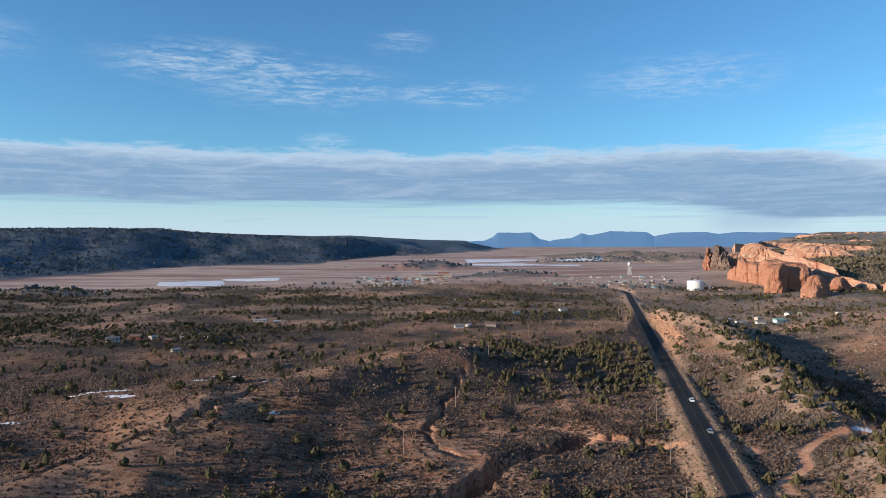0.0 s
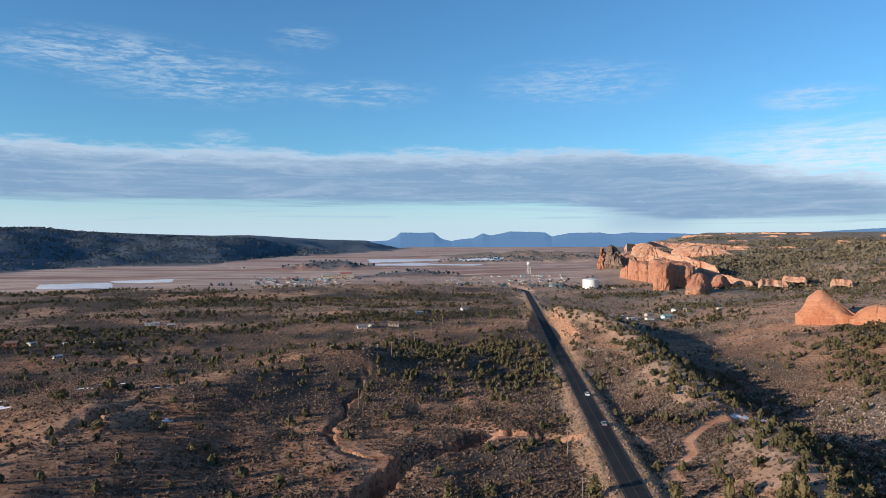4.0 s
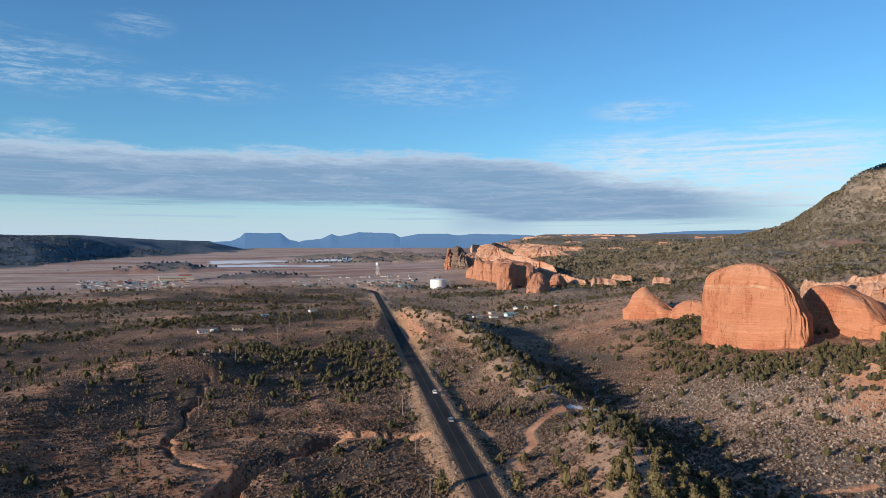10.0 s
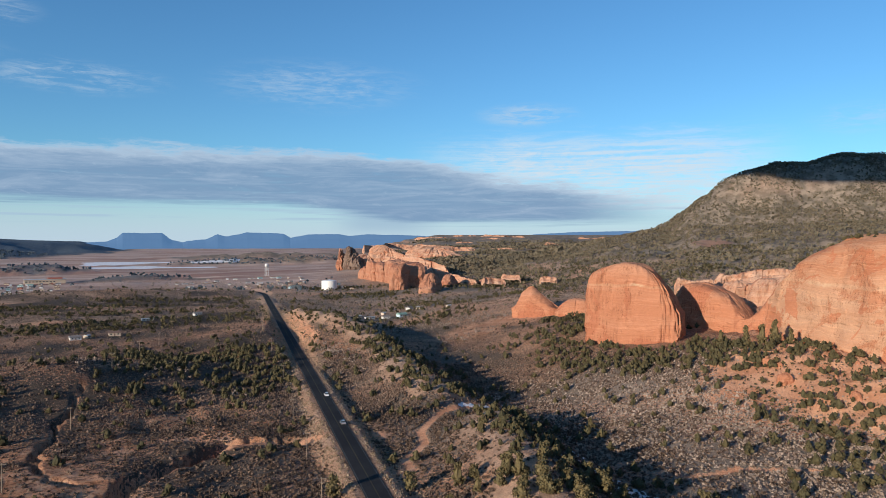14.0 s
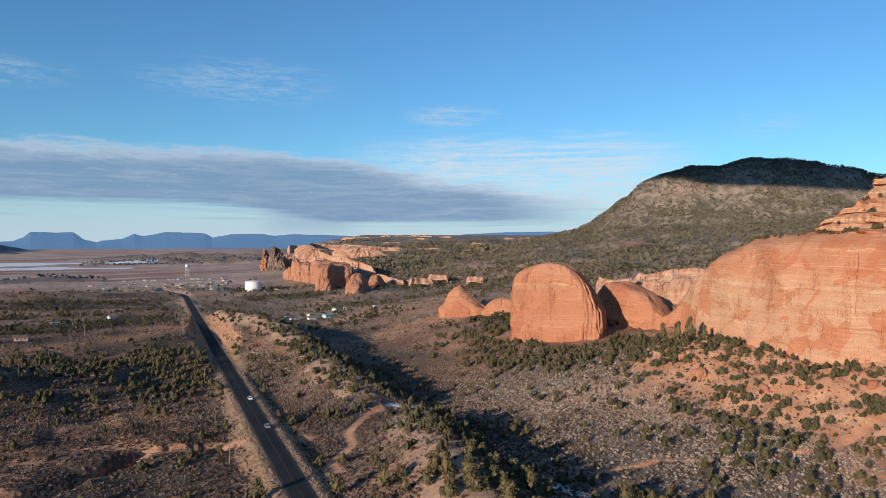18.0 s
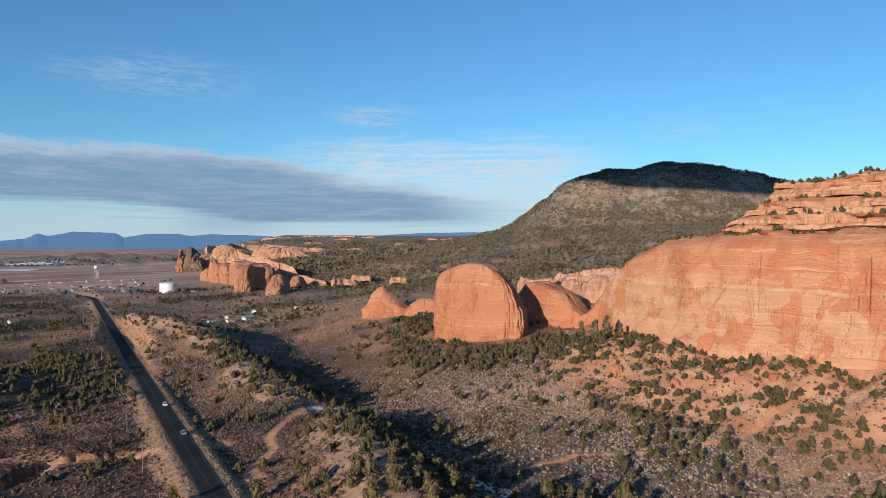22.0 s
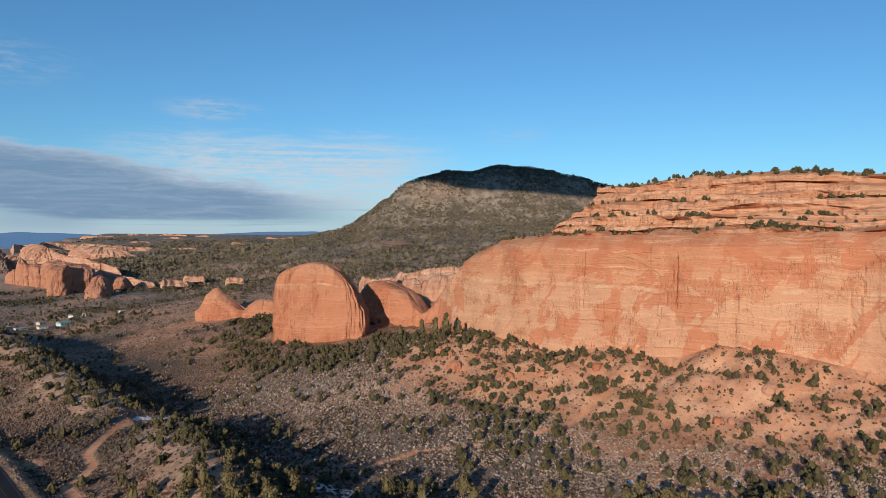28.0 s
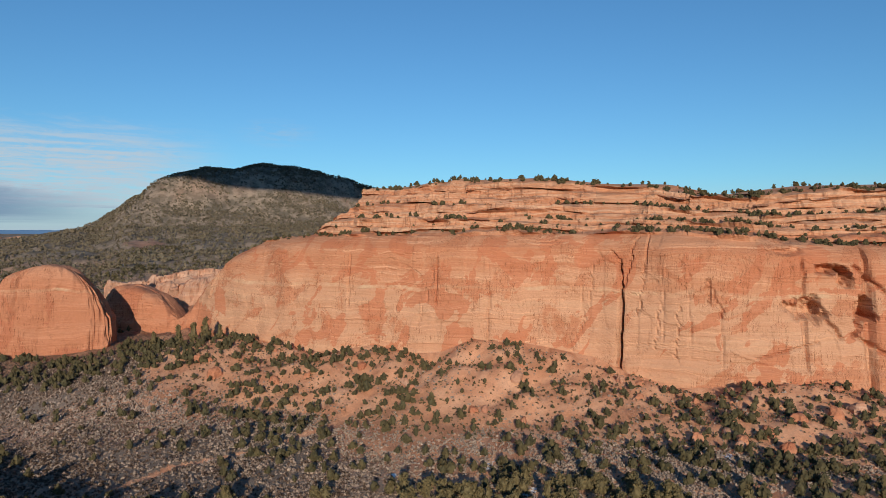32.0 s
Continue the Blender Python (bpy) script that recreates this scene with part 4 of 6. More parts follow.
fin(39.75, 560, 1.7, -0.0775, 11, -14, RED_ROCK, "low rounded orange sandstone outcrop", 305, power=3.4, round_len=5.0, round_deep=2.6, rough=0.7, cols=110, rows_n=40, sink=6,
    profile=((-1, 0.35), (-0.7, 0.72), (-0.4, 0.92), (0.0, 1.0), (1, 1.0)))


def reach(az, slope):
    """How far off the land at bearing az lies on the line that leaves the hovering eye at that slope."""
    r = np.arange(300.0, 3000.0, 4.0)
    return float(r[np.argmax((ground(r * math.sin(radians(az)), r * math.cos(radians(az))) - EYE[2]) / r >= slope)])


# far-off red fins beyond the water tank
for az, r, half, top, deep, yaw, mat, label, seed, rl, tilt, hump, tip in (
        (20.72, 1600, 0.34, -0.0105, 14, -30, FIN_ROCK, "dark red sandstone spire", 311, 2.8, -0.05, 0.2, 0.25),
        (21.55, 1570, 0.62, -0.0050, 18, -30, GREY_ROCK, "grey craggy rock spire", 312, 2.6, -0.12, 0.3, 0.2),
        (22.15, 1540, 0.42, -0.0190, 16, -30, GREY_ROCK, "grey craggy rock spire", 329, 2.4, -0.25, 0.2, 0.1)):
    fin(az, r, half, top, deep, yaw, mat, label, seed, round_len=rl, round_deep=4.5, tilt=tilt, hump=hump, tip=tip, rough=3.4, bulge=0.07, cols=90, rows_n=40, power=4.5, sink=8, jag=0.14)
for az, r, half, top, deep, yaw, seed, tilt in ((24.6, 1560, 2.0, -0.0040, 24, -18, 319, -0.45), (28.2, 1900, 2.6, -0.0040, 40, -10, 322, -0.3), (22.8, 1560, 1.4, -0.0150, 30, -14, 327, -0.3)):
    fin(az, r, half, top, deep, yaw, PALE_ROCK, "long pale slickrock ridge dipping to the east", seed, name="slickrock_ridge", round_len=2.4, round_deep=1.8, tilt=tilt, hump=0.1,
        rough=3.4, bulge=0.10, cols=140, rows_n=44, power=2.6, sink=8)

# the sheer wall of fins that looks west over the valley: bearing and foot of either end, and its crown
for number, (az0, foot0, az1, foot1, top, deep, rl, shape) in enumerate((
        (22.00, -0.0479, 22.75, -0.0500, 30.0, 10, 6.0, ((-1, 0.55), (-0.4, 0.8), (0.4, 1.0), (1, 1.0))),
        (22.60, -0.0496, 23.40, -0.0516, 39.5, 13, 9.0, ((-1, 0.96), (0, 1.0), (1, 0.97))),
        (23.30, -0.0512, 24.06, -0.0540, 38.0, 12, 9.0, ((-1, 1.0), (0.4, 0.97), (1, 0.90))),
        (24.16, -0.0540, 24.95, -0.0565, 43.5, 15, 8.0, ((-1, 0.90), (-0.5, 1.0), (0.5, 0.98), (1, 0.93))),
        (24.88, -0.0560, 25.50, -0.0585, 41.0, 14, 7.0, ((-1, 0.95), (0.3, 1.0), (1, 1.0))),
        (25.42, -0.0580, 26.15, -0.0632, 42.5, 17, 7.0, ((-1, 0.98), (0.0, 1.0), (0.6, 0.93), (1, 0.75))))):
    (ax, ay), (bx, by) = polar(az0, reach(az0, foot0)), polar(az1, reach(az1, foot1))
    way = math.atan2(by - ay, bx - ax)
    mx, my = (ax + bx) / 2 - math.sin(way) * deep * 0.8, (ay + by) / 2 + math.cos(way) * deep * 0.8
    floor_z = float(ground((ax + bx) / 2, (ay + by) / 2))
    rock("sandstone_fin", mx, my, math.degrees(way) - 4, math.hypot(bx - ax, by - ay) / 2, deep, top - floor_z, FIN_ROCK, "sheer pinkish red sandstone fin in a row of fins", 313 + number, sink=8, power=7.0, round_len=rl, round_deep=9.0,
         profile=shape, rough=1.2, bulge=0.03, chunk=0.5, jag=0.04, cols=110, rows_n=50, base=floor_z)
# the end of the row turns away from the evening sun
floor_z = float(ground(470, 945))
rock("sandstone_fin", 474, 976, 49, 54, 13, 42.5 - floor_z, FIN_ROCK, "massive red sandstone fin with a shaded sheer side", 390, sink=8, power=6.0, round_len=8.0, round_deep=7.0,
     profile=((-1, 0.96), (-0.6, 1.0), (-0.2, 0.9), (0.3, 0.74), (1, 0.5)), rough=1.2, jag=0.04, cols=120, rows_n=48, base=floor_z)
# lower fins past the end of the row, each with a lit western slope and a shaded side
for az, foot, half, deep, top_lift, turn_deg, seed, shape in (
        (27.95, -0.0690, 30, 12, -0.0415, 46, 391, ((-1, 0.35), (-0.6, 0.72), (-0.2, 0.95), (0.1, 1.0), (0.5, 0.93), (1, 0.6))),
        (29.55, -0.0600, 22, 9, -0.0430, 40, 392, ((-1, 0.7), (-0.5, 1.0), (0.2, 0.92), (1, 0.45))),
        (33.0, -0.0570, 24, 12, -0.0478, -18, 393, ((-1, 0.7), (-0.4, 1.0), (0.4, 0.9), (1, 0.5)))):
    r = reach(az, foot)
    floor_z = float(ground(*polar(az, r)))
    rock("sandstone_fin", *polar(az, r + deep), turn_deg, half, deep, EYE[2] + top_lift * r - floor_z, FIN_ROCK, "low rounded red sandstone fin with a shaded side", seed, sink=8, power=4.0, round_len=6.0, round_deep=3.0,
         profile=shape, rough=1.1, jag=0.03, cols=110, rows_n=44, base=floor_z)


def scarp(az0, az1, r0, r1, lift0, lift1, drop, label, seed, name="sandstone_scarp", shelf_deep=60.0):
    """A long broken ledge of rock between two bearings; its rim runs from slope lift0 to lift1 as seen from the hovering eye."""
    count = max(60, int((az1 - az0) * 46))
    k = np.linspace(0, 1, count)
    az, size = az0 + (az1 - az0) * k, (r0 + r1) / 2
    run = np.radians(az - az0) * size
    lift = lift0 + (lift1 - lift0) * k
    if r0 > 1500:
        # where the land itself first climbs to that slope
        reach = np.linspace(1500, 4700, 140)
        gx2, gy2 = np.sin(np.radians(az))[:, None] * reach, np.cos(np.radians(az))[:, None] * reach
        slope = (ground(gx2, gy2) - 70) / reach
        r = reach[np.argmax(slope >= lift[:, None], axis=1)]
        r = np.where(slope.max(axis=1) < lift, r0, np.clip(r, r0 * 0.75, r0 * 1.3))
        r = 0.25 * r + 0.75 * np.median(r)
        r = np.convolve(np.pad(r, 10, mode="edge"), np.ones(21) / 21, mode="valid")
    else:
        r = r0 + (r1 - r0) * k
    r = r + size * 0.010 * fbm(run / (drop * 6), run * 0, seed, 4)
    rim = 70 + lift * r + (0.35 if r0 > 1500 else 0.0) * drop + drop * (0.20 * fbm(run / (drop * 3), run * 0 + 5, seed + 1, 4) + 0.12 * np.round(1.6 * value2(run / (drop * 2), run * 0, seed + 2)))
    fade = smooth(0, 0.10, k) * smooth(1, 0.90, k)
    rim = rim - drop * 0.9 * (1 - fade)
    rows_v = []
    for v, back in ((0.0, -0.9), (0.18, -0.75), (0.34, -0.3), (0.45, -0.15), (0.52, 0.0), (0.56, 0.22), (0.74, 0.3), (0.90, 0.36), (0.97, 0.44), (1.0, 0.7)):
        jut = drop * (0.30 * fbm(run / (drop * 0.8), run * 0 + v * 1.2, seed + 3, 3) + 0.22 * np.round(1.7 * value2(run / (drop * 0.9), run * 0 + v * 2, seed + 4)))
        rr = r + back * drop + jut * (0.3 < v < 0.99)
        rows_v.append((rr, rim - drop * 1.6 * (1 - v)))
    rows_v.append((r + drop + shelf_deep, rim - 0.04 * shelf_deep))
    rows_v.append((r + drop + shelf_deep * 1.8, rim - drop * 1.6))
    g = np.stack([np.stack([rr * np.sin(np.radians(az)), rr * np.cos(np.radians(az)), zz], -1) for rr, zz in rows_v])
    ob = mesh_object(name, g.reshape(-1, 3), grid_faces(g.shape[0], g.shape[1])[:, ::-1], PALE_ROCK)
    return tagged(ob, label, "rock formation")


# long scarps across the terraced country
for number, row in enumerate(((22.4, 24.4, 1700, 1720, -0.0030, -0.0050, 14), (24.0, 26.9, 1900, 1820, 0.0010, -0.0040, 11), (26.5, 31.9, 2100, 2150, -0.0010, -0.0078, 14), (27.5, 29.3, 1800, 1780, -0.0068, -0.0085, 22),
                              (32.1, 35.8, 3600, 3500, 0.0125, 0.0080, 20), (32.0, 34.3, 3200, 3250, 0.0066, 0.0060, 16), (32.7, 35.9, 2300, 2350, -0.0075, -0.0083, 13), (37.1, 39.8, 2400, 2350, -0.0005, -0.0028, 20),
                              (39.7, 43.0, 3000, 2950, 0.0080, 0.0062, 19), (29.6, 32.6, 3900, 3900, 0.0112, 0.0106, 14), (26.6, 29.4, 3300, 3400, 0.0080, 0.0092, 13), (29.9, 31.6, 2600, 2600, 0.0020, 0.0012, 12))):
    scarp(*row, "long broken red scarp among dark woods", 351 + number, shelf_deep=row[2] * 0.05)
# tilted beds of slickrock that dip eastwards behind the wall of fins
for number, row in enumerate(((24.4, 29.6, 1330, 1180, -0.0075, -0.0350, 15), (24.0, 28.4, 1290, 1130, -0.0170, -0.0370, 11), (25.6, 29.4, 1240, 1120, -0.0205, -0.0420, 9), (29.0, 31.9, 1130, 1060, -0.0395, -0.0525, 9))):
    scarp(*row, "long bed of pale slickrock dipping to the east", 401 + number, name="slickrock_ridge", shelf_deep=46)
# low ledges on the lower slopes and behind the butte
for number, row in enumerate(((32.1, 34.1, 1010, 1000, -0.0475, -0.0490, 5), (33.7, 35.3, 1060, 1040, -0.0425, -0.0445, 4.5), (36.8, 38.3, 960, 950, -0.0455, -0.0467, 4.5),
                              (47.2, 50.2, 570, 560, -0.0452, -0.0460, 6), (49.9, 56.8, 610, 600, -0.0425, -0.0270, 7), (49.2, 55.2, 520, 505, -0.0560, -0.0520, 9))):
    scarp(*row, "long low pale orange sandstone ledge among junipers", 371 + number, name="sandstone_ledge", shelf_deep=24)
for az, r, half, top, deep, yaw, seed in ((51.8, 520, 1.6, -0.0500, 12, 0, 333), (54.2, 500, 1.9, -0.0430, 12, 8, 334)):
    fin(az, r, half, top, deep, yaw, PALE_ROCK, "low pale orange slickrock dome among junipers", seed, name="sandstone_ledge", round_len=3.2, round_deep=2.6, rough=1.2, cols=90, rows_n=30, power=2.8, sink=8)


# ---- far mesas on the horizon ----
def far_mesa(az0, az1, skyline, label, seed):
    az = np.linspace(az0, az1, 160)
    lift = np.interp(az, [p[0] for p in skyline], [p[1] for p in skyline])
    top = 70 + lift * 4640 + 1.2 * fbm(az * 3, az * 0, seed, 3) * smooth(az0, az0 + 0.6, az) * smooth(az1, az1 - 0.6, az)
    rows_v = []
    for r, k in ((4480, 0.0), (4540, 0.30), (4590, 0.62), (4610, 0.72), (4625, 0.94), (4640, 1.0), (4760, 1.0), (4900, 0.2)):
        rr = r + 1.5 * fbm(az * 0.9, az * 0 + r / 200, seed + 3, 2) * (0 < k < 1)
        z = 38 + (top - 38) * k
        rows_v.append(np.stack([rr * np.sin(np.radians(az)), rr * np.cos(np.radians(az)), z], -1))
    g = np.stack(rows_v)
    ob = mesh_object("far_mesa", g.reshape(-1, 3), grid_faces(g.shape[0], g.shape[1])[:, ::-1], HAZE_BLUE, smooth_faces=True)
    return tagged(ob, label, "mesa", kind="structure")


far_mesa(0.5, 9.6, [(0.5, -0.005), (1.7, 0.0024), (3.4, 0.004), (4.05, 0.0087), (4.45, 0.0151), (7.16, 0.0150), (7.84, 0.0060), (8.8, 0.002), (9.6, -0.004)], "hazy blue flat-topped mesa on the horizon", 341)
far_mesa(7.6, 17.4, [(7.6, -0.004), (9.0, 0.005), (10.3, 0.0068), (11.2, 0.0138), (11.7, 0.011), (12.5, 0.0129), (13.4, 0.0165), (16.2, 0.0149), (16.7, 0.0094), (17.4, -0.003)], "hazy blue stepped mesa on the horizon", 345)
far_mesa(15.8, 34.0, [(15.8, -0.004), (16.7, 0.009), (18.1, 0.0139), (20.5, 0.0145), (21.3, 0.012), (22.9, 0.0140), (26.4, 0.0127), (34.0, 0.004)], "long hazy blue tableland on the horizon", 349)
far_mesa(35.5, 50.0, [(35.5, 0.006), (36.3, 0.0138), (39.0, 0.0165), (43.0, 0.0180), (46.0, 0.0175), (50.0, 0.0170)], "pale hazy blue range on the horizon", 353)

# fallen blocks on the talus
rng = np.random.RandomState(360)
for k in range(46):
    y = rng.uniform(-100, 215)
    x = float(np.interp(y, [p[1] for p in CLIFF[::-1]], [p[0] for p in CLIFF[::-1]])) - rng.uniform(9, 62)
    size = rng.uniform(0.9, 2.4) if k > 9 else rng.uniform(1.6, 3.0)
    if k < 7:
        x, y = 262 + rng.uniform(-14, 16), -38 + rng.uniform(-16, 22)
    rock("boulder", x, y, rng.uniform(0, 180), size * rng.uniform(0.8, 1.5), size, size * rng.uniform(0.8, 1.4), RED_ROCK if k % 3 else PALE_ROCK, "fallen block of orange sandstone on the talus", 370 + k, sink=size * 0.6,
         power=3.4, round_len=3.5, round_deep=3.5, rough=0.5, bulge=0.16, cols=28, rows_n=14, tilt=rng.uniform(-0.3, 0.3), category="boulder")

# ---- plants ----
def leaves(centres, radii_xyz, count, size, seed, dome=True):
    """Small four-sided leaf clumps spread over (and a little inside) squat crowns: arrays of verts and faces."""
    rng = np.random.RandomState(seed)
    m = len(centres)
    u = rng.normal(size=(m, count, 3))
    u /= np.linalg.norm(u, axis=2, keepdims=True)
    if dome:
        u[..., 2] = np.abs(u[..., 2]) * 1.0 - 0.15
    depth = rng.uniform(0.55, 1.08, (m, count, 1))
    at = centres[:, None, :] + u * radii_xyz[:, None, :] * depth
    face = u + rng.normal(scale=0.55, size=u.shape)
    face /= np.linalg.norm(face, axis=2, keepdims=True)
    side = np.cross(face, rng.normal(size=u.shape))
    side /= np.linalg.norm(side, axis=2, keepdims=True)
    up = np.cross(face, side)
    half = (size[:, None, None] if np.ndim(size) else size) * rng.uniform(0.6, 1.35, (m, count, 1))
    quad = np.stack([at - side * half - up * half * 0.8, at + side * half * 0.8 - up * half, at + side * half + up * half * 0.8, at - side * half * 0.7 + up * half], 2)
    verts = quad.reshape(-1, 3)
    return verts, np.arange(len(verts)).reshape(-1, 4)


def cores(x, y, z, wide, tall, seed, sides=6):
    """Uneven solid hearts of crowns, two rings and a tip each."""
    rng = np.random.RandomState(seed)
    m = len(x)
    spin = rng.uniform(0, 6.28, m)
    rings = []
    for level, reach in ((0.12, 0.70), (0.42, 1.0), (0.74, 0.62)):
        a = spin[:, None] + np.arange(sides) * 2 * np.pi / sides + rng.uniform(-0.3, 0.3, (m, sides))
        k = wide[:, None] * reach * rng.uniform(0.72, 1.15, (m, sides))
        rings.append(np.stack([x[:, None] + k * np.cos(a), y[:, None] + k * np.sin(a), z[:, None] + tall[:, None] * (level + rng.uniform(-0.07, 0.07, (m, sides)))], -1))
    tip = np.stack([x, y, z + tall], -1)[:, None, :]
    verts = np.concatenate(rings + [tip], 1)
    per = verts.shape[1]
    faces = []
    for i in range(sides):
        j = (i + 1) % sides
        for low in (0, sides):
            faces.append((low + i, low + j, low + sides + j, low + sides + i))
        faces.append((2 * sides + i, 2 * sides + j, per - 1, per - 1))
    f = (np.arange(m)[:, None, None] * per + np.array(faces)[None]).reshape(-1, 4)
    quads = f[f[:, 2] != f[:, 3]]
    tips = f[f[:, 2] == f[:, 3]]
    # close each tip with a thin quad instead of a triangle
    extra = verts.reshape(-1, 3)
    lift = extra[tips[:, 2]] * 0.98 + extra[tips[:, 0]] * 0.02
    base = len(extra)
    tips = np.stack([tips[:, 0], tips[:, 1], tips[:, 2], base + np.arange(len(tips))], 1)
    return np.concatenate([extra, lift]), np.concatenate([quads, tips])


def stuff(name, chunks, mat, label, category):
    """One mesh of many small plants; triangles and quads may be mixed."""
    sides = max(f.shape[1] for v, f in chunks)
    verts, faces, start = [], [], 0
    for v, f in chunks:
        if f.shape[1] < sides:
            # cut each triangle's last corner off to a narrow fourth one
            tip = v[f[:, 2]] * 0.9 + v[f[:, 0]] * 0.1
            f = np.concatenate([f, len(v) + np.arange(len(f))[:, None]], 1)
            v = np.concatenate([v, tip])
        verts.append(v)
        faces.append(f + start)
        start += len(v)
    ob = mesh_object(name, np.concatenate(verts), np.concatenate(faces), mat)
    return tagged(ob, label, category, kind="stuff")


def scatter(count, r0, r1, az0, az1, chance, seed):
    """Points over a sector, thinned by chance(x, y)."""
    rng = np.random.RandomState(seed)
    r = np.sqrt(rng.uniform(r0 * r0, r1 * r1, count))
    az = np.radians(rng.uniform(az0, az1, count))
    x, y = r * np.sin(az), r * np.cos(az)
    keep = rng.uniform(0, 1, count) < chance(x, y)
    return x[keep], y[keep]


def clear_of_works(x, y):
    """1 on open ground, 0 on the road, tracks, in the washes and inside the great rocks."""
    s, d = road_coords(x, y)
    ok = (np.abs(d) > 8.5) | (s > 1000)
    for line, width in ((ARROYO, 5.5), (ARROYO_B, 3.5), (TRACK, 2.4), (TRAIL, 2.2)):
        ok &= near_line(x, y, line)[0] > width
    wall = np.interp(y, [p[1] for p in CLIFF[::-1]], [p[0] for p in CLIFF[::-1]])
    ok &= ~((x > wall - 4) & (y > -260) & (y < 290))
    # the butte and the fins beside it
    ok &= ~((np.abs((x - 302) * 0.98 + (y - 308) * 0.2) < 22) & (np.abs((y - 308) * 0.98 - (x - 302) * 0.2) < 34))
    ok &= ~((x > 318) & (x < 385) & (y > 235) & (y < 300))
    return ok.astype(float)


def tree_chance(x, y):
    r, az = np.hypot(x, y), np.degrees(np.arctan2(x, y))
    s, d = road_coords(x, y)
    patch = fbm(x / 55, y / 55, 501, 3)
    c = 0.05 + 0.06 * smooth(-0.2, 0.7, patch)
    q, k = near_line(x, y, SPUR_B)
    c = np.maximum(c, 0.40 * smooth(26, 6, q + np.where(x < 128 + (y - 182) * 0.45, 8, -2)))
    q, k = near_line(x, y, SPUR_A)
    c = np.maximum(c, 0.55 * smooth(24, 8, q) * smooth(-0.3, 0.3, patch + 0.2))
    q, k = near_line(x, y, CLIFF)
    c = np.maximum(c, 0.42 * smooth(110, 70, q) * smooth(4, 12, q) * (0.45 + 0.55 * smooth(-0.2, 0.3, patch)) * smooth(260, 235, y))
    foot_line, k = near_line(x, y, [(330, 405), (294, 360), (275, 300), (286, 255), (310, 228), (322, 205)])
    c = np.maximum(c, 0.75 * smooth(42, 16, foot_line))
    grove = np.exp(-(((x - 196) / 26) ** 2 + ((y - 30) / 46) ** 2))
    c = np.maximum(c, 0.60 * grove)
    c = np.maximum(c, 0.95 * np.exp(-(((x - 258) / 17) ** 2 + ((y - 300) / 24) ** 2)))
    slope = smooth(70, 190, d) * smooth(330, 250, s + 0 * d)
    c = np.maximum(c, 0.27 * slope * (0.45 + smooth(-0.2, 0.4, patch)))
    # the wooded plain west of the road, in streaks
    plain_w = smooth(-10, -50, d) * smooth(420, 560, r)
    streak = fbm(x / 190, y / 42, 507, 4)
    c = np.maximum(c, plain_w * (0.07 + 0.95 * smooth(0.0, 0.5, streak)) * smooth(1250, 1050, r))
    bend = smooth(75, 30, np.abs(d + 52)) * smooth(90, 160, s) * smooth(340, 260, s)
    c = np.maximum(c, 0.58 * bend)
    east = smooth(40, 90, d) * smooth(300, 420, s)
    c = np.maximum(c, east * (0.10 + 0.72 * smooth(-0.1, 0.5, fbm(x / 150, y / 50, 511, 3))))
    c = c * (1 - smooth(1.2, 0.7, np.hypot((x - 318) / 60, (y - 470) / 30)))
    c = np.where((az < 16) & (r > 200) & (r < 420) & (d < -30), c * 0.55, c)
    return c * clear_of_works(x, y)


def crown_mesh(name, seed, height, spread, clumps=26, per=15, leaf=0.19, upright=0.0):
    """Crown of many leaf clumps round uneven boughs, as one mesh, for sharing."""
    rng = np.random.RandomState(seed)
    k = rng.uniform(0, 1, clumps)
    z = height * (0.20 + 0.74 * k)
    reach = spread * (1 - 0.55 * k ** (1.6 - upright)) * rng.uniform(0.35, 1.0, clumps)
    a = rng.uniform(0, 2 * np.pi, clumps)
    centres = np.stack([reach * np.cos(a), reach * np.sin(a), z], 1)
    size = spread * rng.uniform(0.26, 0.46, clumps)
    v, f = leaves(centres, np.stack([size, size, size * 0.8], 1), per, leaf, seed + 1, dome=False)
    v2, f2 = cores(np.zeros(1), np.zeros(1), np.full(1, height * 0.08), np.full(1, spread * 0.66), np.full(1, height * 0.86), seed + 2, 9)
    me = bpy.data.meshes.new(name)
    me.from_pydata(np.concatenate([v, v2]).tolist(), [], np.concatenate([f, f2 + len(v)]).tolist())
    me.materials.append(JUNIPER)
    return me


